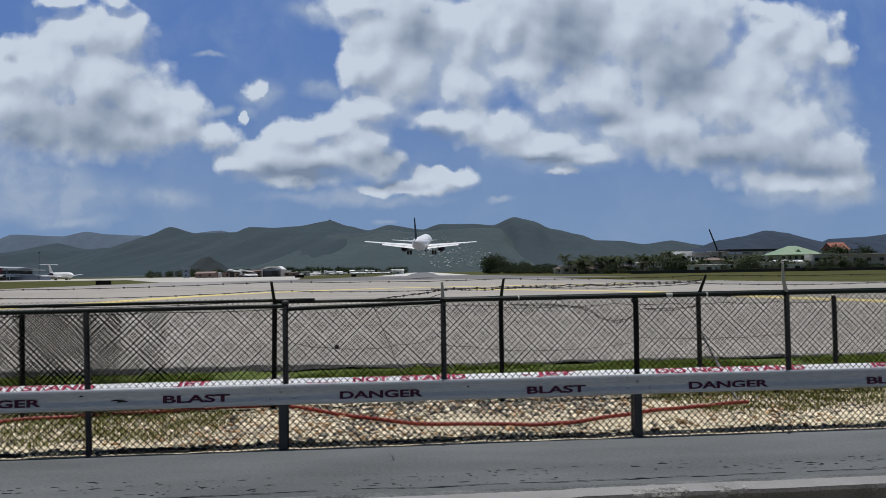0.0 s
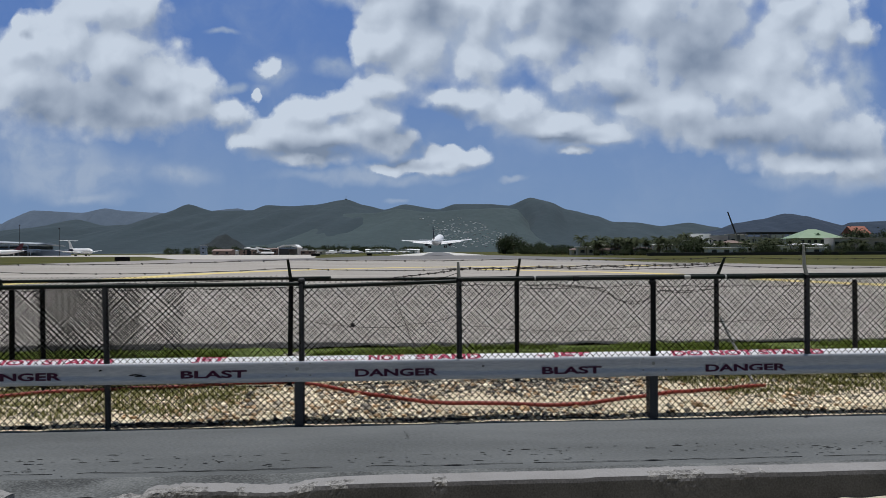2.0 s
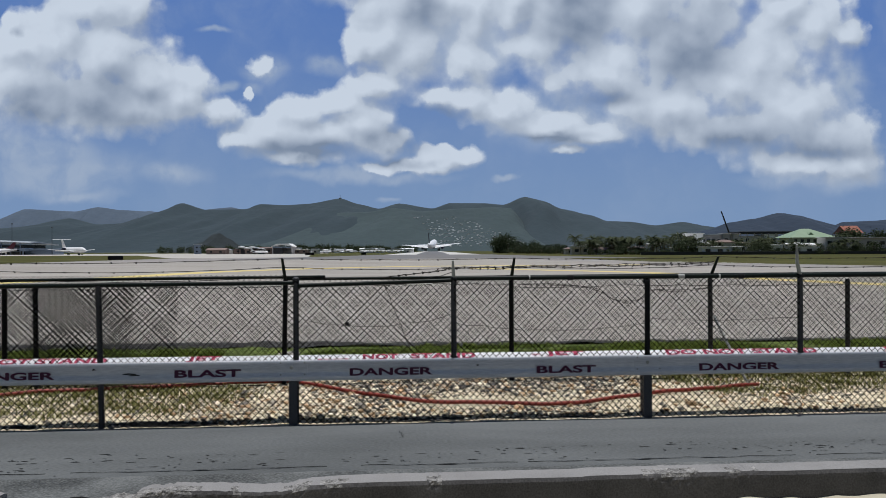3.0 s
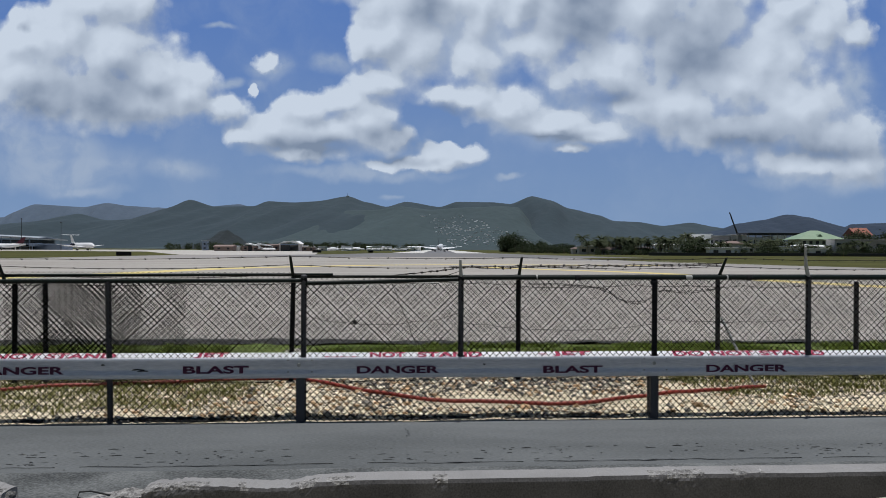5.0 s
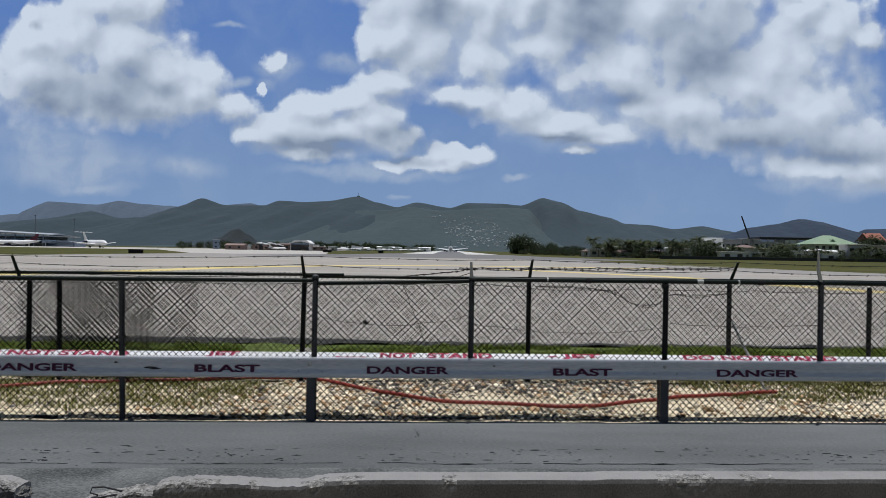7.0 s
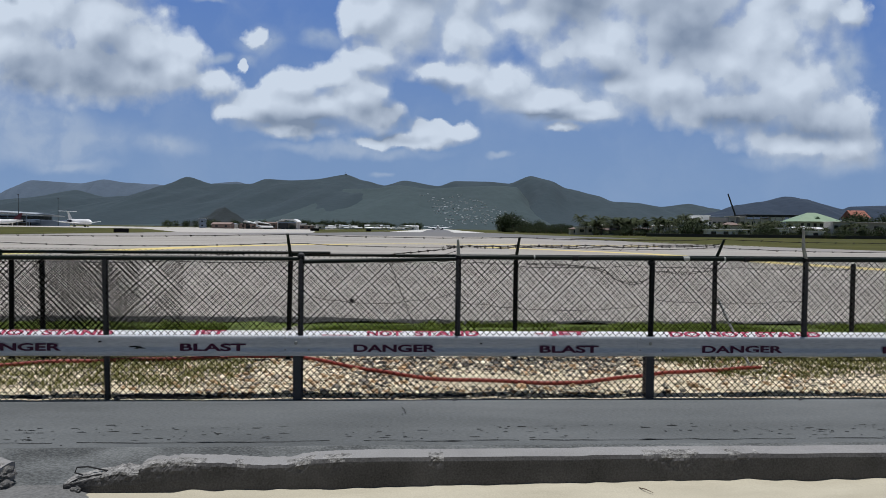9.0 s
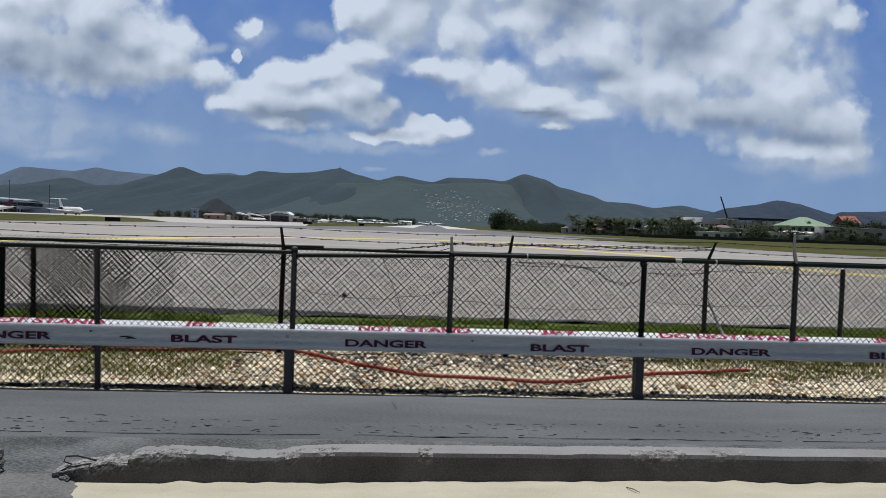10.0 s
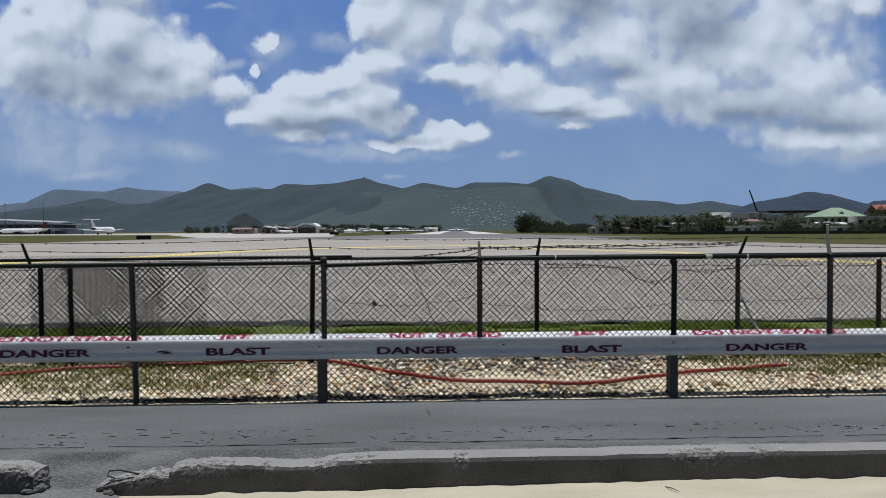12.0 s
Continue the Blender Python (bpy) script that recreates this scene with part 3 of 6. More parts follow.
def cloud_group():
    """Cloud thickness over the sheet: soft billows, torn by noise."""
    g = bpy.data.node_groups.new("cloud_thickness", "ShaderNodeTree")
    g.interface.new_socket("Place", in_out="INPUT", socket_type="NodeSocketVector")
    g.interface.new_socket("Thickness", in_out="OUTPUT", socket_type="NodeSocketFloat")
    g.interface.new_socket("Billow", in_out="OUTPUT", socket_type="NodeSocketFloat")
    n, k = g.nodes, g.links
    math_, ranged, fractal, warp, blobs = sky_nodes(n, k)
    a, z = n.new("NodeGroupInput"), n.new("NodeGroupOutput")
    place = warp(warp(a.outputs[0], a.outputs[0], 12.0, 0.034, 3), a.outputs[0], 40.0, 0.020, 4)
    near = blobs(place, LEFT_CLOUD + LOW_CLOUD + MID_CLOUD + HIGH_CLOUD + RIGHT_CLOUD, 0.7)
    puff, knob = n.new("ShaderNodeTexVoronoi"), n.new("ShaderNodeTexVoronoi")
    for v, size in ((puff, 17.0), (knob, 46.0)):
        v.feature = "SMOOTH_F1"
        v.inputs["Scale"].default_value, v.inputs["Smoothness"].default_value = size, 0.5
        k.new(warp(a.outputs[0], a.outputs[0], size * 1.6, 0.30 / size, 3), v.inputs["Vector"])
    grain = math_("MULTIPLY_ADD", fractal(a.outputs[0], 30.0, 7, 0.60)[0], 0.90, -0.45)
    lump = math_("MULTIPLY_ADD", puff.outputs["Distance"], -0.80, 0.34)
    bead = math_("MULTIPLY_ADD", knob.outputs["Distance"], -0.50, 0.21)
    both = math_("ADD", lump, bead)
    k.new(math_("ADD", math_("SUBTRACT", 1.58, near), math_("ADD", grain, both)), z.inputs[0])
    k.new(math_("ADD", math_("SUBTRACT", 1.58, near), math_("MULTIPLY_ADD", grain, 0.22, math_("MULTIPLY_ADD", bead, 0.55, lump))), z.inputs[1])
    return g


def cloud_material():
    m, n, k, b = nodes_of("drifting_cloud")
    n.remove(b)
    group = cloud_group()
    math_, ranged, fractal, warp, blobs = sky_nodes(n, k)
    co, sc = n.new("ShaderNodeTexCoord"), n.new("ShaderNodeVectorMath")
    sc.operation = "MULTIPLY"
    sc.inputs[1].default_value = (1 / SKY_FAR,) * 3
    k.new(co.outputs["Object"], sc.inputs[0])
    place = sc.outputs[0]

    def thickness(dx, dz):
        s, g = n.new("ShaderNodeVectorMath"), n.new("ShaderNodeGroup")
        g.node_tree = group
        s.inputs[1].default_value = (dx, 0, dz)
        k.new(place, s.inputs[0])
        k.new(s.outputs[0], g.inputs[0])
        return g.outputs

    def blend(f, a, b_):
        x = n.new("ShaderNodeMix")
        x.data_type = "RGBA"
        for key, v in (("A", a), ("B", b_)):
            if isinstance(v, tuple):
                x.inputs[key].default_value = (*v, 1)
            else:
                k.new(v, x.inputs[key])
        k.new(f, x.inputs["Factor"])
        return x.outputs["Result"]

    (here, swell), (_, above) = thickness(0, 0), thickness(-0.010, 0.018)
    slope = math_("SUBTRACT", swell, above)
    lit = ranged(slope, -0.75, 0.75, 0.0, 1.0)
    torn = warp(place, place, 14.0, 0.05, 5)
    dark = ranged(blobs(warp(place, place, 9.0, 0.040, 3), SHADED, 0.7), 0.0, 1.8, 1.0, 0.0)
    soft = fractal(torn, 10.0, 4, 0.5)[0]
    bright = math_("SUBTRACT", math_("MULTIPLY_ADD", lit, 0.66, math_("MULTIPLY_ADD", soft, 0.66, 0.09)), math_("MULTIPLY", dark, 0.62), clamp=True)
    cloud = blend(bright, (0.215, 0.270, 0.365), (0.615, 0.680, 0.765))
    up = n.new("ShaderNodeSeparateXYZ")
    k.new(place, up.inputs[0])
    clear = blend(ranged(up.outputs["Z"], 0.02, 0.36, 0.0, 1.0), (0.205, 0.308, 0.490), (0.112, 0.210, 0.480))
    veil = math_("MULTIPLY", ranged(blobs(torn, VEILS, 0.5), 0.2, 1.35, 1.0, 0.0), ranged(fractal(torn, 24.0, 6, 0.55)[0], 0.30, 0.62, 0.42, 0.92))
    haze = math_("MULTIPLY", ranged(fractal(torn, 7.0, 7, 0.6)[0], 0.42, 0.75, 0.0, 0.30), ranged(up.outputs["Z"], 0.05, 0.25, 0.55, 1.0))
    # crisp heads towards the light, ragged soft undersides
    edge = math_("MULTIPLY_ADD", ranged(slope, -0.30, 0.40, 1.0, 0.0), 0.38, math_("MULTIPLY_ADD", fractal(place, 9.0, 2)[0], 1.00, -0.08))
    cover = math_("POWER", math_("DIVIDE", math_("MAXIMUM", math_("ADD", here, 0.0), 0.0), edge, clamp=True), 1.1)
    sky_tone = blend(math_("ADD", veil, haze, clamp=True), clear, (0.35, 0.43, 0.56))
    glow, out = n.new("ShaderNodeEmission"), n["Material Output"]
    k.new(blend(cover, sky_tone, cloud), glow.inputs[0])
    k.new(glow.outputs[0], out.inputs[0])
    m.cycles.emission_sampling = "NONE"
    return m


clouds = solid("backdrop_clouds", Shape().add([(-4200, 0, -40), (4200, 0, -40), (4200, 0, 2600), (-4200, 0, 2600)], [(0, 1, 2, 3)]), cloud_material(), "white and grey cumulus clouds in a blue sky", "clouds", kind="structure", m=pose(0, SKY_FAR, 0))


# ---- landing airliner ----
def wing_shape(root, tip, chord_r, chord_t, sweep, thick_r, thick_t, steps=6):
    """A wing from root to tip; chords run along y, leading edge towards +y."""
    s, rings = Shape(), []
    root, tip = Vector(root), Vector(tip)
    for i in range(steps + 1):
        u = i / steps
        p, c, t = root.lerp(tip, u), chord_r + (chord_t - chord_r) * u, thick_r + (thick_t - thick_r) * u
        y = p.y - sweep * u
        rings.append([(p.x, y + c * a, p.z + t * b) for a, b in ((0.5, 0), (0.42, 0.45), (0.2, 0.62), (-0.15, 0.45), (-0.5, 0.03), (-0.15, -0.3), (0.2, -0.42), (0.42, -0.3))])
    return s.loft(rings)


def body_shape(stations, seg=20):
    """A fuselage through (y, z, half width, half height) stations."""
    return Shape().loft([[(rx * math.cos(a), y, z + rz * math.sin(a)) for a in (2 * math.pi * j / seg for j in range(seg))] for y, z, rx, rz in stations])


def mirrored(s, sx):
    if sx > 0:
        return s
    out = Shape()
    return out.add([(-x, y, z) for x, y, z in s.v], [tuple(reversed(q)) for q in s.f])


def airliner(name, label, fin_mat, engines="wing", group=""):
    """A twin jet with its wheels down; it stands on z = 0 and its nose points to +y."""
    a = thing(name, label, "aircraft", group)
    fus = part("fuselage", body_shape([(17.8, 3.3, 0.05, 0.05), (17.3, 3.3, 0.7, 0.65), (16.2, 3.4, 1.25, 1.2), (14.5, 3.55, 1.75, 1.75), (12.5, 3.7, 1.97, 2.05), (-6, 3.7, 1.97, 2.05), (-10, 3.95, 1.8, 1.85), (-14, 4.4, 1.25, 1.35), (-17.5, 4.8, 0.65, 0.75), (-19.6, 5.0, 0.22, 0.28)]), PLANE_WHITE, a, smooth=True)
    part("cockpit_window", Shape().loft([[(1.3 * math.cos(r), 15.55 + 0.05 * math.sin(r), 4.3 + 0.26 * math.sin(r)) for r in (2 * math.pi * j / 10 for j in range(10))], [(0.9 * math.cos(r), 16.15, 4.12 + 0.2 * math.sin(r)) for r in (2 * math.pi * j / 10 for j in range(10))]]), DARK_GLASS, fus)
    for sx in (1, -1):
        w = part("wing", mirrored(wing_shape((1.6, 2.0, 2.55), (17.0, 2.0, 4.15), 6.4, 1.5, 5.0, 0.75, 0.2, 8), sx), PLANE_WHITE, a, smooth=True)
        part("flap", mirrored(Shape().loft([[(x, y, z), (x, y - c * 0.45, z - c * 0.06), (x, y - c, z - c * 0.27), (x, y - c * 0.5, z - c * 0.20)] for x, y, z, c in ((2.0, -0.9, 2.50, 1.9), (5.6, -1.6, 2.90, 1.75), (11.6, -3.35, 3.52, 1.1))]), sx), PLANE_WHITE, w)
        for fx in (5.2, 8.2, 11.0):
            part("flap_fairing", mirrored(Shape().tube([(fx, 0.6 - fx * 0.17, 2.35 + fx * 0.075), (fx, -1.6 - fx * 0.17, 2.1 + fx * 0.075), (fx, -3.2 - fx * 0.17, 2.15 + fx * 0.085)], [0.1, 0.24, 0.06], 8), sx), PLANE_GREY, w)
        if engines == "wing":
            part("tailplane", mirrored(wing_shape((0.8, -16.2, 5.0), (6.2, -16.6, 5.55), 3.9, 1.5, 2.6, 0.3, 0.12, 4), sx), PLANE_GREY, a, smooth=True)
        if engines == "wing":
            e = part("engine", Shape().loft([[(sx * 5.75 + r * math.cos(q), y, 1.75 + r * math.sin(q)) for q in (2 * math.pi * j / 18 for j in range(18))] for y, r in ((5.2, 0.85), (4.9, 1.05), (3.6, 1.12), (1.8, 1.0), (0.7, 0.72), (0.2, 0.5))]), NAVY, a, "dark blue engine nacelle", smooth=True)
            part("pylon", Shape().box(sx * 5.75 - 0.14, sx * 5.75 + 0.14, 0.4, 3.6, 2.5, 3.0, 0.05), PLANE_GREY, e)
        else:
            e = part("engine", Shape().tube([(sx * 2.75, -7.5, 4.4), (sx * 2.75, -8.2, 4.4), (sx * 2.75, -11.5, 4.5), (sx * 2.75, -13, 4.55)], [0.75, 0.95, 0.9, 0.55], 14), NAVY, a, "dark blue tail engine", smooth=True)
        g = part("main_gear", Shape().tube([(sx * 3.75, -0.2, 2.3), (sx * 3.8, 0, 0.55)], 0.13, 8).tube([(sx * 3.3, 0, 0.57), (sx * 4.3, 0, 0.57)], 0.1, 8).tube([(sx * 2.4, -0.1, 2.2), (sx * 3.75, 0, 1.0)], 0.07, 6), PLANE_GREY, a)
        for d in (-0.44, 0.44):
            part("wheel", Shape().disc((sx * 3.8 + d, 0, 0.66), (1, 0, 0), 0.66, 0.52, 18, 0.1), RUBBER_BLACK, g, smooth=True)
        part("gear_door", Shape().box(sx * 3.5 - 0.03, sx * 3.5 + 0.03, -0.5, 0.5, 1.2, 2.2, 0.02), PLANE_WHITE, g)
    ng = part("nose_gear", Shape().tube([(0, 12.4, 2.2), (0, 12.65, 0.4)], 0.1, 8), PLANE_GREY, a)
    for d in (-0.26, 0.26):
        part("wheel", Shape().disc((d, 12.65, 0.38), (1, 0, 0), 0.38, 0.24, 16, 0.06), RUBBER_BLACK, ng, smooth=True)
    rings = []
    for i in range(5):
        u = i / 4
        z, c, y = 5.2 + 6.55 * u, 6.2 - 4.0 * u, -14.4 - 4.2 * u
        rings.append([(t * (0.19 - 0.09 * u), y + c * q, z) for q, t in ((0.5, 0), (0.25, 1), (-0.1, 0.9), (-0.5, 0), (-0.1, -0.9), (0.25, -1))])
    part("fin", Shape().loft(rings), fin_mat, a, smooth=True)
    if engines == "tail":
        part("tail_tip_plane", wing_shape((-6.4, -19.6, 11.7), (6.4, -19.6, 11.7), 2.6, 2.6, 0, 0.3, 0.3, 4), PLANE_WHITE, a)
    return a


jet = airliner("airliner", "white twin-jet airliner with a navy tail landing, wheels down", NAVY)

# ---- guard rail ----
RAIL_POSTS = [-9.67, -5.69, -1.71, 2.28, 6.26, 10.24]


def letters(text, width, height, mat, parent, m, bold=0.03):
    """Words in the built-in font, stretched to the given width and height, standing up along x."""
    cu = bpy.data.curves.new("lettering", "FONT")
    cu.body, cu.offset, cu.size = text, bold, 1.0
    tmp = bpy.data.objects.new("lettering", cu)
    me = bpy.data.meshes.new_from_object(tmp)
    bpy.data.objects.remove(tmp)
    xs, ys = [v.co.x for v in me.vertices], [v.co.y for v in me.vertices]
    x0, y0, sx, sy = min(xs), min(ys), width / (max(xs) - min(xs)), height / (max(ys) - min(ys))
    for v in me.vertices:
        v.co = ((v.co.x - x0) * sx, 0, (v.co.y - y0) * sy)
    bm = bmesh.new()
    bm.from_mesh(me)
    left = set(bm.faces)
    while left:
        todo, piece = [left.pop()], []
        while todo:
            f = todo.pop()
            piece.append(f)
            for e in f.edges:
                for q in e.link_faces:
                    if q in left:
                        left.remove(q)
                        todo.append(q)
        one, at = Shape(), {}
        for f in piece:
            for v in f.verts:
                if v not in at:
                    at[v] = len(one.v)
                    one.v.append(tuple(v.co))
            one.f.append(tuple(at[v] for v in f.verts))
        part("letter", one, mat, parent, m=m)
    bm.free()


# front beam: upright face with a shallow hollow and rolled edges
RAIL_PROFILE = [(-0.152, 0.488), (-0.163, 0.500), (-0.167, 0.520), (-0.163, 0.545), (-0.154, 0.575), (-0.151, 0.605), (-0.156, 0.640), (-0.166, 0.676), (-0.168, 0.700), (-0.160, 0.712), (-0.148, 0.714), (-0.142, 0.706), (-0.150, 0.69), (-0.148, 0.645), (-0.146, 0.60), (-0.150, 0.55), (-0.152, 0.52), (-0.146, 0.50)]
# white plate that slants up behind the wire mesh
PLATE_PROFILE = [(-0.062, 0.662), (-0.058, 0.668), (0.080, 0.735), (0.087, 0.737), (0.090, 0.729), (0.083, 0.725), (-0.052, 0.660)]


def guardrail():
    g = thing("guardrail", "pale grey guard rail with red danger lettering beside the road", "guard rail", m=LINE)
    for i, s0 in enumerate(RAIL_POSTS[:-1]):
        s1 = RAIL_POSTS[i + 1]
        rings = []
        for j in range(25):
            x = s0 - 0.16 + (s1 - s0 + 0.32) * j / 24
            wob = 0.006 * nz(x * 1.3, 3.1) + (0.004 if i % 2 else 0)
            rings.append([(x, y - wob, z + 0.004 * nz(x * 0.8, 9)) for y, z in RAIL_PROFILE])
        part("beam", Shape().loft(rings), BEAM, g, smooth=True)
        rings = []
        for j in range(17):
            x = s0 + 0.004 + (s1 - s0 - 0.008) * j / 16
            rings.append([(x, y, z + 0.004 * nz(x * 0.8, 9)) for y, z in PLATE_PROFILE])
        part("top_plate", Shape().loft(rings), RAIL, g, "white plate slanting up behind the mesh", smooth=True)
    for s in RAIL_POSTS:
        p = part("post", Shape().box(s - 0.046, s + 0.046, -0.144, -0.136, -0.35, 0.70, 0.0).box(s - 0.046, s - 0.034, -0.136, -0.03, -0.35, 0.66).box(s - 0.046, s + 0.046, -0.03, -0.02, -0.35, 0.64), POST_STEEL, g, "grey steel channel post")
        for dx, dz in ((-0.012, 0.635), (0.13, 0.56), (-0.13, 0.56), (0.13, 0.69), (-0.13, 0.69)):
            part("bolt", Shape().disc((s + dx, -0.168, dz), (0, 1, 0), 0.020 if dx == -0.012 else 0.009, 0.012, 10, 0.003), GALV, p, "steel bolt head")
    for text, x0, x1, z in (("DANGER", -5.21, -4.23, 0.545), ("BLAST", -2.975, -2.265, 0.545), ("DANGER", -1.09, -0.174, 0.537), ("BLAST", 0.994, 1.67, 0.53), ("DANGER", 2.87, 3.82, 0.53), ("BLAST", 5.02, 5.72, 0.525), ("DANGER", 6.9, 7.83, 0.525)):
        letters(text, x1 - x0, 0.083, WINE_LETTER, g, pose(x0, -0.1705, z), 0.032)
    slope = -64.1
    for text, x0, x1 in (("DO NOT STAND", -5.51, -3.76), ("JET", -2.90, -2.53), ("NOT", -0.95, -0.55), ("STAND", -0.41, 0.33), ("- JET", 0.98, 1.59), ("DO NOT STAND", 2.56, 4.38), ("JET", 5.2, 5.55), ("DO NOT STAND", 6.5, 8.2)):
        letters(text, x1 - x0, 0.103, RED_LETTER, g, pose(x0, -0.016, 0.6944, slope), 0.03)
    letters("DO", 0.34, 0.020, RED_LETTER, g, pose(-1.45, -0.012, 0.6962, slope), 0.03)
    for x, z, w in ((-3.82, 0.645, 0.045), (-3.45, 0.592, 0.15), (-3.40, 0.578, 0.13), (0.33, 0.635, 0.03)):
        part("scrape", Shape().loft([[(x + w * 0.5 * math.cos(q) * k, -0.172 - e, z + 0.008 * math.sin(q) * k * (1 + 0.5 * math.sin(3 * q + x))) for q in (2 * math.pi * j / 12 for j in range(12))] for k, e in ((1, 0), (0.8, 0.003))]), TAR, g, "dark scrape on the paint")
    return g


guardrail()


# ---- fences ----
def smooth_path(pts, n=6):
    out = []
    pts = [Vector(p) for p in pts]
    for i in range(len(pts) - 1):
        a, p, q, b = pts[max(i - 1, 0)], pts[i], pts[i + 1], pts[min(i + 2, len(pts) - 1)]
        for j in range(n):
            u = j / n
            out.append(0.5 * ((2 * p) + (q - a) * u + (2 * a - 5 * p + 4 * q - b) * u * u + (3 * p - a - 3 * q + b) * u ** 3))
    return out + [pts[-1]]


def mesh_panel(x0, x1, y, z0, z1, r=0.0037, cell=0.074, sway=0.0, seed=0.0):
    """Woven wire between two posts: upright wires that zigzag and hook into one another."""
    s = Shape()
    n = max(2, round((x1 - x0) / (cell * 0.5)))
    c = (x1 - x0) / n
    rows = max(2, round((z1 - z0) / cell))
    h = (z1 - z0) / rows
    verts, faces = [], []
    for i in range(n):
        xm = x0 + c * (i + 0.5)
        pts = []
        for j in range(rows * 2 + 1):
            x = xm + (c * 0.53) * (1 if (j + i) % 2 else -1)
            z = z0 + h * 0.5 * j
            off = sway * nz(x * 1.3 + seed, z * 1.7) + 0.004 * (1 if j % 2 else -1)
            pts.append((x + 0.5 * sway * nz(z * 2 + seed, x), y + off, z))
        for a, b in zip(pts, pts[1:]):
            dx, dz = b[0] - a[0], b[2] - a[2]
            ln = math.hypot(dx, dz)
            px, pz = -dz / ln * r, dx / ln * r
            o = len(verts)
            for p in (a, b):
                verts += [(p[0] + px, p[1] - r * 0.6, p[2] + pz), (p[0] - px, p[1] - r * 0.6, p[2] - pz), (p[0], p[1] + r, p[2])]
            faces += [(o, o + 1, o + 4, o + 3), (o + 1, o + 2, o + 5, o + 4), (o + 2, o, o + 3, o + 5)]
    return s.add(verts, faces)


def pipe_post(name, x, y, z0, z1, r, parent, lean=0.0, mat=None, cap=True):
    s = Shape().tube([(x, y, z0), (x + lean, y, z1)], r, 12)
    if cap:
        s.tube([(x + lean, y, z1 - 0.005), (x + lean, y, z1 + 0.012), (x + lean, y, z1 + 0.03)], [r * 1.2, r * 1.2, r * 0.5], 12)
    return part(name, s, mat or STEEL, parent, smooth=True)


def barbed(pts, parent, label="", r=0.004, sag=0.0, step=0.13):
    """A strand with short barbs along it."""
    fine = []
    for a, b in zip(pts, pts[1:]):
        a, b = Vector(a), Vector(b)
        for j in range(12):
            u = j / 12
            p = a.lerp(b, u)
            p.z += -sag * 4 * u * (1 - u) + 0.008 * nz(p.x * 4, p.z * 9)
            fine.append(p)
    fine.append(Vector(pts[-1]))
    s = Shape().tube(fine, r, 4)
    run, at = 0.0, 0.0
    for a, b in zip(fine, fine[1:]):
        run += (b - a).length
        if run - at > step * (1 + 0.5 * nz(run * 9, 2)):
            at = run
            for k in (-1, 1):
                s.tube([b + Vector((0.009 * k, 0.008, -0.012)), b + Vector((-0.012 * k, -0.01, 0.010))], 0.004, 3)
    return part("barbed_wire", s, RUST_WIRE, parent, label)


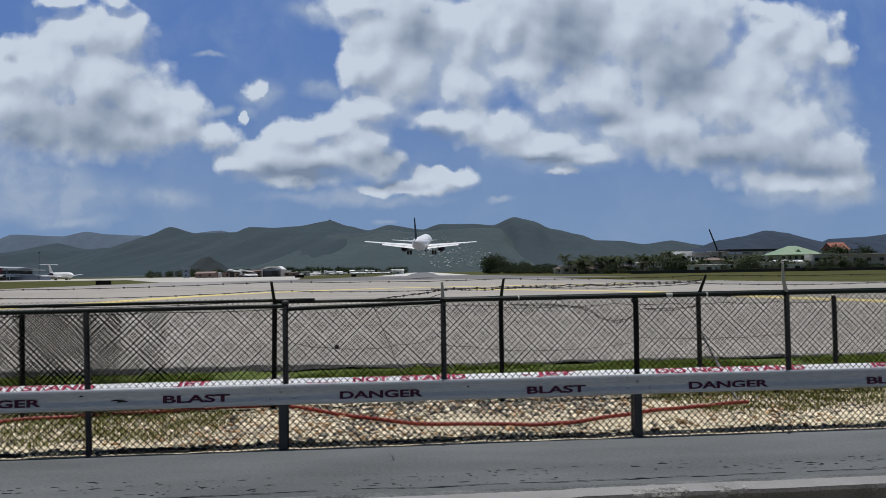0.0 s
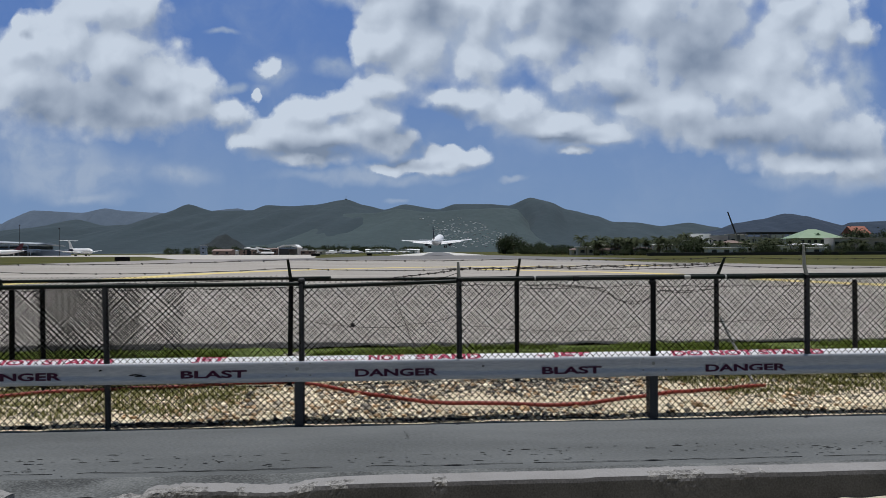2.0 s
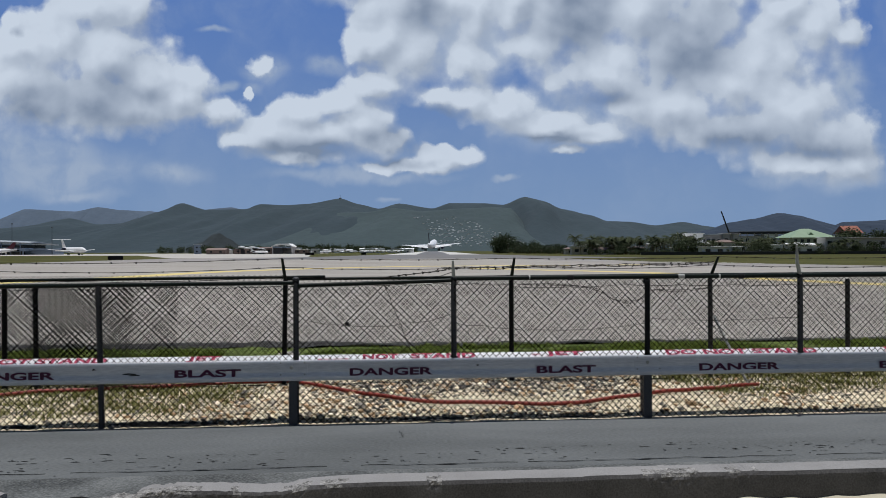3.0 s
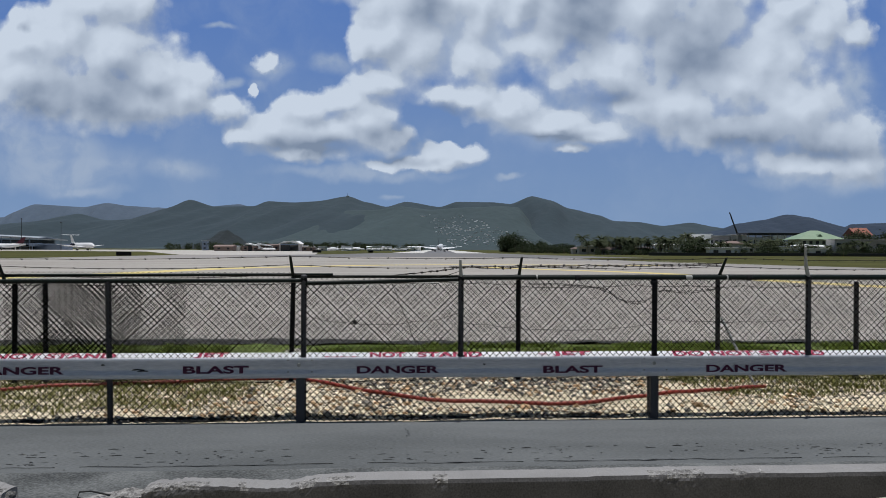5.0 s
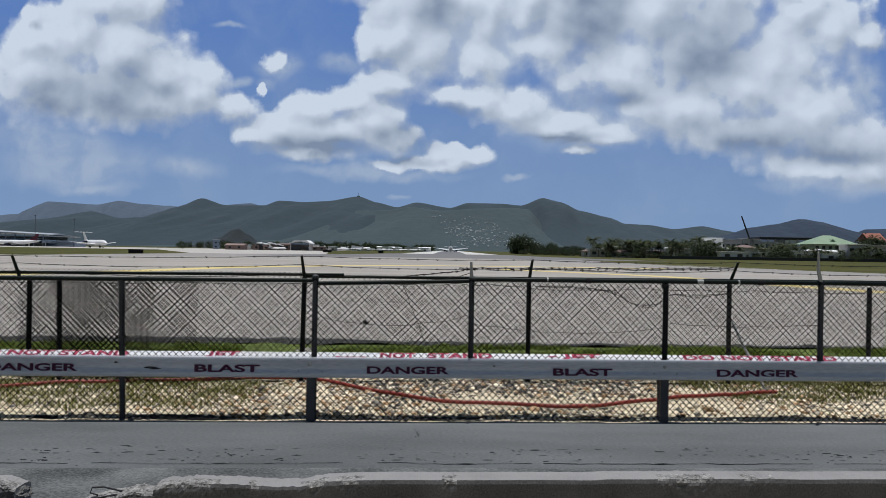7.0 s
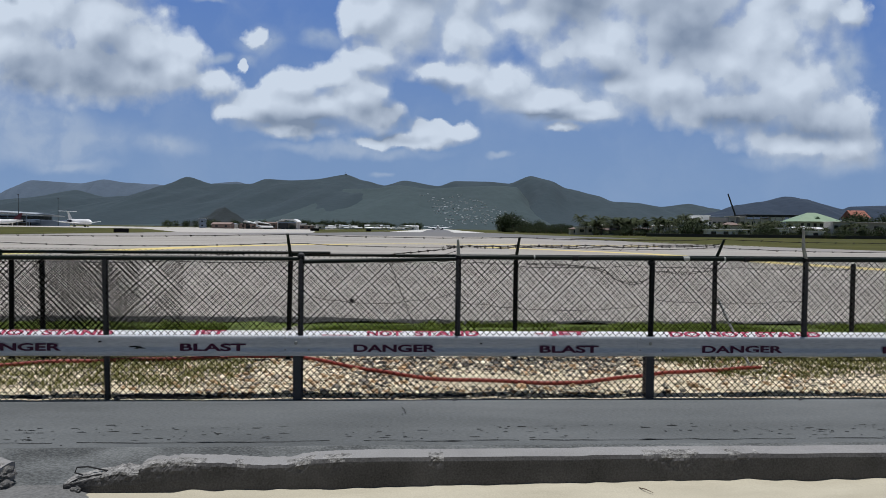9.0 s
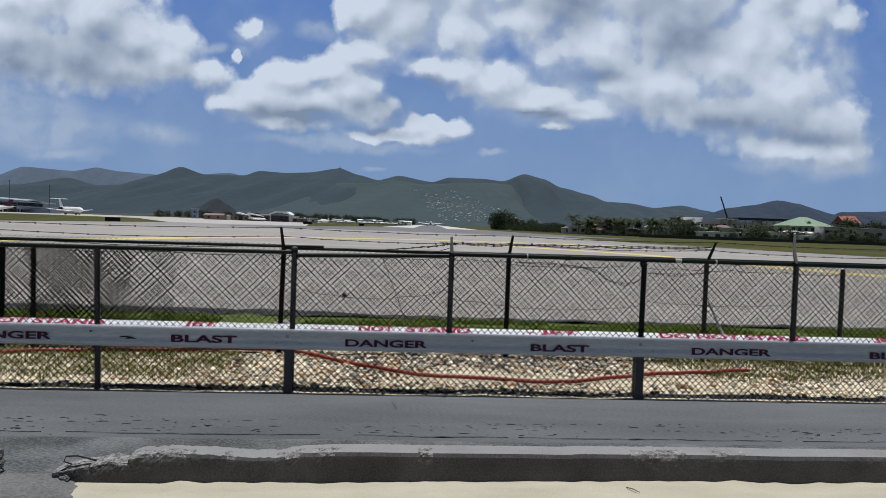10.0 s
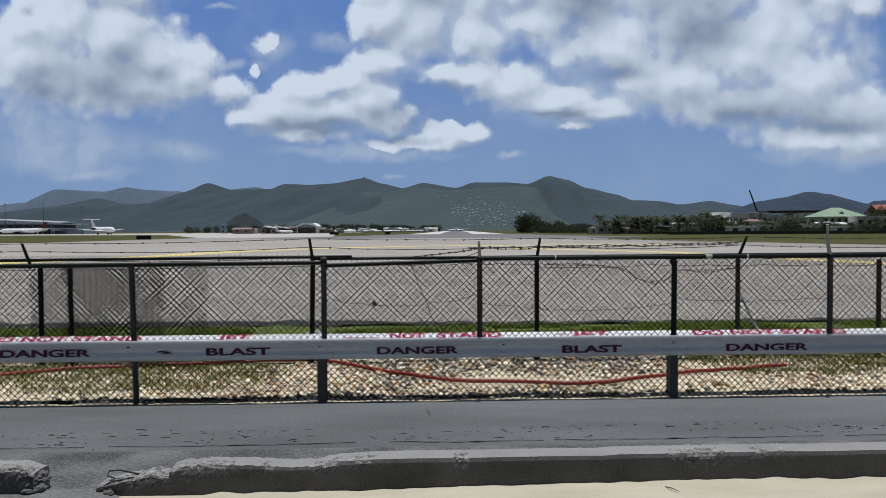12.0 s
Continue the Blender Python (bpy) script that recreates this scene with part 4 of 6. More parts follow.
def near_fence():
    f = thing("chain_link_fence", "chain-link fence with dark green top pipe behind the rail", "fence", "boundary fences", m=LINE)
    for x, z0, z1, lean, cap in ((-9.6, -0.35, 1.55, 0, False), (-7.2, -0.35, 1.55, 0, False), (-3.76, -0.35, 1.545, -0.04, False), (-1.68, -0.35, 1.60, 0.0, True), (0.07, 0.70, 1.60, 0.0, False), (2.285, -0.35, 1.55, 0.01, False), (4.11, 0.70, 1.60, 0.0, False), (6.27, -0.35, 1.55, 0, False), (8.3, -0.35, 1.58, 0, False)):
        pipe_post("post", x, -0.098, z0, z1, 0.031, f, lean, mat=DULL_STEEL if x in (-3.76, -1.68, 0.07, 4.11) else None, cap=cap)
    part("top_pipe", Shape().tube([(-10.5, -0.098, 1.535), (-5, -0.098, 1.545), (-1.68, -0.098, 1.562)], 0.024, 10), GREEN_STEEL, f, smooth=True)
    part("top_pipe", Shape().tube([(-1.68, -0.098, 1.530), (0.07, -0.098, 1.578)], 0.024, 10), GREEN_STEEL, f, smooth=True)
    part("top_pipe", Shape().tube([(0.07, -0.098, 1.598), (4.11, -0.098, 1.606), (10.5, -0.098, 1.61)], 0.026, 10), GREEN_STEEL, f, smooth=True)
    for x, z in ((-1.68, 1.575), (0.07, 1.59), (4.11, 1.60), (2.285, 1.55), (1.4, 1.6), (3.4, 1.602)):
        part("clamp", Shape().disc((x, -0.098, z), (1, 0, 0), 0.032, 0.07, 12, 0.006), STEEL, f)
    for x, w in ((2.69, 0.075), (3.14, 0.022), (0.93, 0.016), (5.6, 0.05)):
        part("bare_pipe", Shape().disc((x, -0.098, 1.604), (1, 0, 0), 0.0275, w, 12, 0.002), GALV, f, "pale bare gap in the pipe's green sleeve")
    part("barb_arm", Shape().tube([(0.07, -0.098, 1.6), (0.055, -0.17, 1.80)], [0.022, 0.013], 8), GALV, f, "light galvanised arm for barbed wire")
    part("barb_arm", Shape().tube([(4.11, -0.098, 1.6), (4.06, -0.13, 1.75), (4.02, -0.19, 1.965)], [0.024, 0.021, 0.012], 8), GALV, f, "light galvanised arm for barbed wire")
    bays = (-10.5, -7.2, -3.78, -1.68, 0.07, 2.285, 4.11, 6.27, 8.3, 10.5)
    for i, (a, b) in enumerate(zip(bays, bays[1:])):
        part("wire_mesh", mesh_panel(a, b, -0.115, 0.0, 1.535 if i < 4 else 1.585, sway=0.02, seed=i * 3.7), WIRE, f, "diamond wire mesh")
    part("hanging_tag", Shape().box(-1.14, -1.095, -0.13, -0.11, 1.08, 1.125, 0.006), BLACK, f, "small black tag on the mesh")
    for x0, x1, z0, z1, sg in ((-0.9, 0.05, 1.56, 1.67, 0.05), (-1.6, 0.05, 1.15, 1.19, 0.10), (0.07, 2.28, 1.10, 1.07, 0.08), (2.3, 4.1, 1.13, 1.12, 0.03)):
        part("loose_wire", Shape().tube([Vector((x0, -0.10, z0)).lerp(Vector((x1, -0.10, z1)), j / 14) - Vector((0, 0, sg * 4 * (j / 14) * (1 - j / 14) + 0.02 * nz(j * 0.7, x0))) for j in range(15)], 0.0035, 4), RUST_WIRE, f, "loose rusty wire")
    part("loose_wire", Shape().tube([(-0.72 + 0.30 * j / 14 + 0.02 * nz(j * 0.5, 2), -0.10, 1.57 - 0.75 * j / 14) for j in range(15)], 0.004, 4), RUST_WIRE, f, "loose rusty wire")
    return f


def far_fence():
    y = 2.0
    f = thing("barbed_fence", "older chain-link fence topped with sagging barbed wire", "fence", "boundary fences", m=LINE)
    for x, z1, lean in ((-9.9, 1.5, 0), (-5.86, 1.48, 0), (-5.44, 1.46, -0.02), (-2.13, 1.52, 0.03), (1.07, 1.53, 0.0), (3.98, 1.545, 0.0), (6.06, 1.47, 0.0), (9.3, 1.5, 0)):
        pipe_post("post", x, y, -0.3, z1, 0.034, f, lean, mat=DULL_STEEL if x in (-5.44, 3.98, 6.06) else None, cap=False)
    for a, b, za, zb in ((-12, -5.86, 1.515, 1.53), (-5.86, -1.55, 1.532, 1.555), (-2.10, 3.98, 1.525, 1.548), (3.98, 12, 1.548, 1.56)):
        part("top_pipe", Shape().tube([(a, y, za), (b, y, zb)], 0.022, 10), GREEN_STEEL, f, smooth=True)
    part("bottom_band", Shape().box(-12, 12, y + 0.03, y + 0.05, 0.0, 0.0 + 0.05), TAR, f)
    tips = []
    for x, dx, z in ((-9.9, -0.1, 1.78), (-5.98, -0.07, 1.76), (-2.10, -0.03, 1.81), (1.07, 0.03, 1.80), (3.98, 0.08, 1.805), (7.4, -0.02, 1.79), (9.3, 0.02, 1.8)):
        part("barb_arm", Shape().tube([(x, y, 1.42 if x == -5.98 else 1.5), (x + dx, y - 0.10, z)], [0.026, 0.018], 8), GREEN_STEEL, f, "dark arm for barbed wire")
        tips.append((x, dx, z))
    for (xa, da, za), (xb, db, zb) in zip(tips, tips[1:]):
        for u, sg in ((1.0, 0.02), (0.62, 0.035), (0.2, 0.05)):
            if xa > 1 and u == 0.2:
                continue
            barbed([(xa + da * u, y - 0.1 * u, 1.5 + (za - 1.5) * u), (xb + db * u, y - 0.1 * u, 1.5 + (zb - 1.5) * u)], f, "sagging barbed wire", sag=sg + 0.02 * abs(nz(xa, u)))
    bays = (-12, -9.9, -5.86, -2.12, 1.07, 3.98, 6.06, 9.3, 12)
    for i, (a, b) in enumerate(zip(bays, bays[1:])):
        part("wire_mesh", mesh_panel(a, b, y + 0.03, 0.05, 1.585 if i < 3 else 1.53, 0.0024, sway=0.025, seed=20 + i * 2.9), WIRE, f, "diamond wire mesh")
    part("wire_mesh", mesh_panel(-5.9, -4.1, y - 0.22, 0.08, 1.50, 0.0044, sway=0.06, seed=50), WIRE, f, "spare piece of mesh folded over the fence")
    part("wire_mesh", mesh_panel(-5.4, -3.5, y - 0.30, 0.05, 1.47, 0.0040, sway=0.09, seed=61), WIRE, f, "spare piece of mesh folded over the fence")
    part("brace", Shape().tube([(4.02, y - 0.02, 0.95), (4.30, y - 0.5, 0.02)], 0.02, 8), GALV, f, "light brace tube")
    for k in range(3):
        barbed([(0.07 + 3.95 * j / 12, y - 0.06 + 0.02 * k, 1.655 + 0.012 * k + 0.05 * j / 12 + 0.025 * nz(j * 0.8, k * 5)) for j in range(13)], f, "twisted tangle of barbed wire", r=0.0035, sag=0.01, step=0.10)
        barbed([(-0.75 + 0.82 * j / 6, y - 1.0 - 0.02 * k, 1.575 + 0.095 * j / 6 + 0.015 * nz(j * 0.9, k * 7)) for j in range(7)], f, "twisted tangle of barbed wire", r=0.0035, sag=0.005, step=0.10)
    for k in range(2):
        barbed(smooth_path([(1.15, y - 0.03, 1.43), (1.6, y - 0.03, 1.41 + 0.02 * k), (2.05, y - 0.05, 1.40), (2.35, y - 0.05, 1.34 - 0.03 * k), (2.52, y - 0.06, 1.21), (2.78, y - 0.06, 1.15 + 0.03 * k), (2.96, y - 0.05, 1.22), (3.12, y - 0.05, 1.33), (3.5, y - 0.04, 1.30 + 0.03 * k), (3.95, y - 0.03, 1.36)], 3), f, "loop of barbed wire hanging off the fence top", r=0.0035, step=0.09)
    for a, b, z in ((-12, -2.1, 1.42), (-2.1, 1.07, 1.44), (1.07, 6, 1.40)):
        barbed([(a + (b - a) * j / 6, y - 0.02, z + 0.05 * nz(a + j * 1.7, 2)) for j in range(7)], f, "tangled wire along the fence top", sag=0.02)
    return f


near_fence()
far_fence()


# ---- low broken wall ----
def broken_wall(name, x0, x1, top, label, chips=(), seed=0, rough_left=False, rough_right=False):
    """A low concrete wall; top(x) is its height, chips are broken places on its front edge."""
    s, rings, rags = Shape(), [], []
    n = int((min(x1, 9) - max(x0, -9)) / 0.014)
    for i in range(n + 1):
        x = max(x0, -9) + (min(x1, 9) - max(x0, -9)) * i / n
        h = top(x)
        rag = max([max(0.0, 1 - abs(x - c) / w) * d for c, w, d in chips] + [0.0])
        if rough_left:
            rag = max(rag, 0.5 * max(0.0, 1 - (x - x0) / 0.5))
        if rough_right:
            rag = max(rag, 0.7 * max(0.0, 1 - (x1 - x) / 0.3))
        r1, r2, r3 = (nz(x * 14, k, seed) for k in (1.3, 4.1, 8.2))
        r1, r2, r3 = 0.6 * r1 + 0.9 * nz(x * 47, 2, seed), 0.6 * r2 + 0.9 * nz(x * 43, 5, seed), 0.6 * r3 + 0.9 * nz(x * 39, 9, seed)
        fx = -2.885 + 0.006 * nz(x * 1.5, 7, seed)
        ring = [(x, fx + 0.004, -0.25), (x, fx + 0.002 + 0.002 * r2, 0.02)]
        for q in (0.30, 0.45, 0.58, 0.69, 0.78, 0.86, 0.93, 0.98):
            z = h * q
            bite = rag * max(0.0, (q - 0.35) / 0.65)
            rough = noise.fractal(Vector((x * 26, z * 26, seed)), 0.8, 2.0, 4)
            ring.append((x, fx + 0.0015 * r1 + (0.014 * max(0, q - 0.85) / 0.13) ** 1 + bite * (0.012 + 0.022 * rough), z + bite * 0.006 * r3))
        ring += [
            (x, fx + 0.032 + rag * 0.02 * (0.6 + r3), h - 0.001 - rag * 0.010 * (0.6 + r1)),
            (x, fx + 0.12, h + 0.003 * r2 + rag * 0.012 * r2),
            (x, fx + 0.20, h + 0.003 * r1 + rag * 0.010 * r3),
            (x, fx + 0.235, h - 0.02),
            (x, fx + 0.25, -0.25),
        ]
        rings.append(ring)
        rags.append(rag)
    s.loft(rings)
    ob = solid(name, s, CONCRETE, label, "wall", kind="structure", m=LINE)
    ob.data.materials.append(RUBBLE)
    ob.data.materials.append(SHADED_FACE)
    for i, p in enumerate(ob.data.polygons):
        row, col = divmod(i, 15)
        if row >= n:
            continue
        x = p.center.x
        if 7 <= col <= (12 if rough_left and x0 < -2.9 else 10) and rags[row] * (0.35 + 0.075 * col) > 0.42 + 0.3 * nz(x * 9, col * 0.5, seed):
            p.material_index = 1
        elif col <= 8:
            # front rows get the darker colour that holds the face's shade
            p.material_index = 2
    return ob


TOPS = [(-2.50, 0.165), (-2.37, 0.185), (-2.20, 0.198), (-1.90, 0.192), (-1.60, 0.168), (-1.42, 0.172), (-1.22, 0.212), (-0.98, 0.221), (0.75, 0.222), (0.87, 0.229), (60, 0.229)]


def main_top(x):
    worn = min(1.0, max(0.0, (-1.15 - x) / 0.2))
    return crest(TOPS, x) + 0.004 * nz(x * 2.2, 3) + worn * (0.006 * nz(x * 9, 5) + 0.005 * nz(x * 27, 6))


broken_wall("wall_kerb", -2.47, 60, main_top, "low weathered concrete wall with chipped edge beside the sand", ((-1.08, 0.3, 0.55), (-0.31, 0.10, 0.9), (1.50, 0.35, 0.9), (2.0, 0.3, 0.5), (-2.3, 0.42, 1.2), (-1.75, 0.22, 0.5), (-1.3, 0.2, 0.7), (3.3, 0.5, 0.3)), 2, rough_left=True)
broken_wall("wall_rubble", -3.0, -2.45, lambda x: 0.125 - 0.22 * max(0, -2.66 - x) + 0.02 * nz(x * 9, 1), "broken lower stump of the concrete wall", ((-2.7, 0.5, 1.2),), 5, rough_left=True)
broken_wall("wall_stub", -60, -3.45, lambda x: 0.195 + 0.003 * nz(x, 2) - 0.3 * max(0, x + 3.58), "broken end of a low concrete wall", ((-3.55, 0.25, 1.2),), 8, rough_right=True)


def rebar():
    r = thing("rebar", "rusty black reinforcing bars sticking out of the broken wall", "rebar", m=LINE @ Matrix.Translation((-0.32, 0, 0.005)))
    for pts in (((-2.40, -2.78, 0.10), (-2.55, -2.77, 0.13), (-2.63, -2.77, 0.125), (-2.64, -2.78, 0.09), (-2.58, -2.79, 0.075)), ((-2.45, -2.82, 0.09), (-2.60, -2.83, 0.06), (-2.70, -2.84, 0.0), (-2.74, -2.85, -0.02)), ((-2.42, -2.85, 0.10), (-2.58, -2.86, 0.075), (-2.66, -2.87, 0.03))):
        part("bar", Shape().tube(pts, 0.006, 6), RUBBER_BLACK, r)
    return r


rebar()


def chunk(x, y, z, r, seed, flatten=0.7):
    """A broken lump of concrete with pitted faces."""
    bm = bmesh.new()
    bmesh.ops.create_icosphere(bm, subdivisions=3, radius=1.0)
    for v in bm.verts:
        d = v.co.normalized()
        v.co = d * (0.85 + 0.38 * noise.noise(d * 1.3 + Vector((seed, 0, 0))) + 0.22 * noise.noise(d * 4 + Vector((0, seed, 0))) + 0.10 * noise.noise(d * 10))
        v.co.z *= flatten
    me = bpy.data.meshes.new("concrete_chunk")
    bm.to_mesh(me)
    bm.free()
    me.materials.append(RUBBLE)
    ob = new("concrete_chunk", me)
    ob.matrix_basis = LINE @ pose(x, y, z, 0, 0, seed * 47) @ Matrix.Diagonal((r * 1.25, r, r, 1))
    return tagged(ob, "broken grey concrete chunk lying against the wall", "rubble", "concrete chunks")


for i, (x, y, z, r) in enumerate(((-2.54, -2.80, 0.075, 0.075), (-2.66, -2.80, 0.05, 0.070), (-2.80, -2.82, 0.025, 0.065), (-2.92, -2.86, 0.005, 0.055), (-3.47, -2.78, 0.09, 0.085), (-3.46, -2.83, 0.02, 0.08))):
    chunk(x, y, z, r, i * 3 + 1)
solid("twig", Shape().tube([(1.17, -3.04, 0.034), (1.20, -3.09, 0.040), (1.235, -3.15, 0.036)], [0.003, 0.004, 0.002], 6), BARK, "thin dry twig lying on the sand", "twig", m=LINE)

# ---- verge details ----
hose = [(-7.5, 0.9), (-6.0, 1.24), (-4.4, 1.72), (-3.34, 2.0), (-2.41, 2.12), (-1.73, 1.80), (-1.07, 1.19), (-0.35, 0.72), (0.47, 0.47), (1.15, 0.43), (1.87, 0.52), (2.54, 0.75), (3.37, 1.04), (4.29, 1.22)]


solid("hose", Shape().tube([(x, y, verge_height(x, y) + 0.040) for x, y, _ in smooth_path([(x, y, 0) for x, y in hose])], 0.024, 10), HOSE, "long red rubber hose lying on the stones", "hose", smooth=True, m=LINE)


def stone_mesh(name, mat, seed):
    """An angular stone of unit size."""
    rnd = random.Random(seed)
    bm = bmesh.new()
    bmesh.ops.create_icosphere(bm, subdivisions=1, radius=1.0)
    for v in bm.verts:
        v.co *= 0.55 + 0.75 * rnd.random()
        v.co.z *= 0.75
    me = bpy.data.meshes.new(name)
    bm.to_mesh(me)
    bm.free()
    me.materials.append(mat)
    return me


def scatter(name, meshes, places, mat, label, category):
    """Many small pieces joined into one mesh."""
    verts, faces = [], []
    sources = [([tuple(v.co) for v in m.vertices], [tuple(p.vertices) for p in m.polygons]) for m in meshes]
    for i, (x, y, z, r, a) in enumerate(places):
        vs, fs = sources[i % len(sources)]
        o, c, sn = len(verts), math.cos(a), math.sin(a)
        verts += [(x + r * (vx * c - vy * sn), y + r * (vx * sn + vy * c), z + r * vz) for vx, vy, vz in vs]
        faces += [tuple(q + o for q in f) for f in fs]
    me = bpy.data.meshes.new(name)
    me.from_pydata(verts, [], faces)
    me.materials.append(mat)
    me.update()
    ob = new(name, me)
    ob.matrix_basis = LINE
    return tagged(ob, label, category, kind="stuff")


rnd = random.Random(4)
stone_meshes = [stone_mesh("stone", mt, i) for i, mt in enumerate((STONE, STONE, TAN_STONE, GREY_STONE, STONE, TAN_STONE))]
dark_meshes = [stone_mesh("dark_stone", DARK_STONE, 20 + i) for i in range(4)]


def stone_places(n, x0, x1, y0, y1, r0, r1, sandy=True):
    out = []
    while len(out) < n:
        x, y = rnd.uniform(x0, x1), rnd.uniform(y0, y1)
        dense = 0.5 + 0.9 * nz(x * 0.55, y * 0.8, 6)
        if sandy and (x > 3.0 or x < -3.0):
            dense *= 0.38
        if rnd.random() > dense:
            continue
        r = r0 + (r1 - r0) * rnd.random() ** 4
        out.append((x, y, verge_height(x, y) + r * 0.25, r, rnd.uniform(0, 6.3)))
    return out


heap = thing("rubble", "cream limestone rubble lying between the fences", "stones", m=LINE)
for x, y, z, r, a in stone_places(280, -3.4, 3.2, 0.0, 1.7, 0.022, 0.075):
    part("stone", stone_meshes[rnd.randrange(6)], STONE, heap, m=Matrix.Translation((x, y, z)) @ Matrix.Rotation(a, 4, "Z") @ Matrix.Diagonal((r, r, r, 1)))
scatter("gravel", stone_meshes, stone_places(9000, -9, 9, -0.08, 2.9, 0.007, 0.042), STONE, "loose cream gravel and stones", "gravel")
scatter("gravel", stone_meshes, stone_places(2600, -4, 5, -0.05, 2.6, 0.007, 0.045), TAN_STONE, "loose tan gravel and stones", "gravel")
scatter("gravel", stone_meshes, stone_places(4200, -9, 9, -0.08, 2.8, 0.007, 0.035), GREY_STONE, "loose grey gravel and stones", "gravel")
scatter("dark_gravel", dark_meshes, [(x, y, 0.012, r, a) for x, y, z, r, a in stone_places(250, -9, 9, -0.14, 0.10, 0.006, 0.02, False) + stone_places(260, -3.9, -2.3, -0.12, 0.10, 0.008, 0.03, False) + stone_places(260, -0.8, 1.2, -0.12, 0.10, 0.008, 0.028, False)] + stone_places(3200, -1.2, 2.7, 0.05, 2.4, 0.010, 0.034, False), DARK_STONE, "dark crumbled asphalt along the road edge", "gravel")


def lumps():
    for x0, x1, w, h in ((-3.75, -2.55, 0.06, 0.05), (-0.65, 0.35, 0.035, 0.03), (0.4, 0.95, 0.03, 0.03), (-4.9, -4.5, 0.05, 0.035), (-8.0, -6.6, 0.04, 0.03), (1.1, 1.6, 0.025, 0.016), (5.2, 6.4, 0.03, 0.02)):
        n = int((x1 - x0) / 0.03)
        s = Shape().loft([[(x0 + (x1 - x0) * i / n, -0.03 + w * a * (1 + 0.5 * nz(i * 0.5, a, x0)), max(0.0, h * b * (0.8 + 0.8 * nz(i * 0.4, b + 3, x0)) * math.sin(math.pi * (i + 0.5) / (n + 1)) ** 0.4)) for a, b in ((-1, 0), (-0.8, 0.7), (0, 1), (0.8, 0.8), (1, 0))] for i in range(n + 1)])
        solid("asphalt_lump", s, TAR, "black crumbled asphalt lip at the road edge", "asphalt", "asphalt lumps", m=LINE)


lumps()


def blades(name, mat, places, label, category, m=LINE):
    verts, faces = [], []
    for x, y, z, h, sp in places:
        for _ in range(13):
            a, l, w = rnd.uniform(0, 6.3), h * rnd.uniform(0.5, 1.1), 0.002 + 0.004 * rnd.random()
            bx, by = x + rnd.gauss(0, sp), y + rnd.gauss(0, sp)
            tx, ty = bx + math.cos(a) * l * 0.5, by + math.sin(a) * l * 0.5
            ux, uy = -math.sin(a) * w, math.cos(a) * w
            o = len(verts)
            verts += [(bx - ux, by - uy, z - 0.02), (bx + ux, by + uy, z - 0.02), (bx + (tx - bx) * 0.4 + ux, by + (ty - by) * 0.4 + uy, z + l * 0.6), (bx + (tx - bx) * 0.4 - ux, by + (ty - by) * 0.4 - uy, z + l * 0.6), (tx, ty, z + l * 0.85)]
            faces += [(o, o + 1, o + 2, o + 3), (o + 3, o + 2, o + 4)]
    me = bpy.data.meshes.new(name)
    me.from_pydata(verts, [], faces)
    me.materials.append(mat)
    me.update()
    ob = new(name, me)
    ob.matrix_basis = m
    return tagged(ob, label, category, kind="stuff")


weeds = []
while len(weeds) < 3000:
    x, y = rnd.uniform(-9, 9), 0.25 + 2.6 * rnd.random()
    d = -0.1 + 0.12 * y + 1.3 * nz(x * 0.8 + 7, y * 1.2, 1) + (0.8 if x < -2.6 and y > 0.4 else 0) + (0.7 if x > 3.3 and y > 0.9 else 0) - (0.5 if -2.2 < x < 2.8 else 0)
    if rnd.random() < d:
        weeds.append((x, y, verge_height(x, y), rnd.uniform(0.03, 0.10), 0.07))
blades("weeds", DRY_BLADE, weeds, "dry yellow-green weeds among the stones", "weeds")
turf = [(x, y, 0.02, rnd.uniform(0.06, 0.15), 0.05) for x, y in ((rnd.uniform(-11, 11), 2.6 + 3.3 * rnd.random() ** 0.9) for _ in range(7000)) if nz(x * 0.5, y, 9) > -0.12]
blades("turf_blades", BLADE, turf, "uneven green grass", "grass")

# tar spots along the wheel track
spots = Shape()
for i in range(420):
    x, y = rnd.uniform(-7, 7), rnd.choice((rnd.gauss(-1.30, 0.035), rnd.gauss(-1.46, 0.04), rnd.gauss(-1.62, 0.03), rnd.gauss(-1.40, 0.16)))
    if nz(x * 0.7, y * 5, 12) < -0.15:
        continue
    w, h, n = 0.008 + 0.055 * rnd.random() ** 3, rnd.uniform(0.003, 0.009), 10
    spots.add([(x + w * math.cos(q) * (1 + 0.4 * nz(q * 2, i)), y + h * math.sin(q) * (1 + 0.5 * nz(q * 2, i, 4)), 0.004 * nz(x * 0.6, y) + 0.004) for q in (2 * math.pi * j / n for j in range(n))], [tuple(range(n))])
# ragged seam where the newer asphalt ends
for x0, x1 in ((-7.0, -3.6), (-3.4, -1.2), (-0.9, 0.5), (0.6, 3.1), (3.3, 7.0)):
    n = int((x1 - x0) / 0.04)
    rows = []
    for i in range(n + 1):
        x = x0 + (x1 - x0) * i / n
        y, w = -1.735 + 0.018 * nz(x * 2.3, 5) + 0.012 * nz(x * 9, 6), 0.016 * max(0.12, 0.6 + nz(x * 5, 8)) * math.sin(math.pi * (i + 0.3) / (n + 0.6))
        rows.append([(x, y - w, 0.004 * nz(x * 0.6, y) + 0.011), (x, y + w, 0.004 * nz(x * 0.6, y) + 0.005)])
    spots.loft(rows, closed=False)
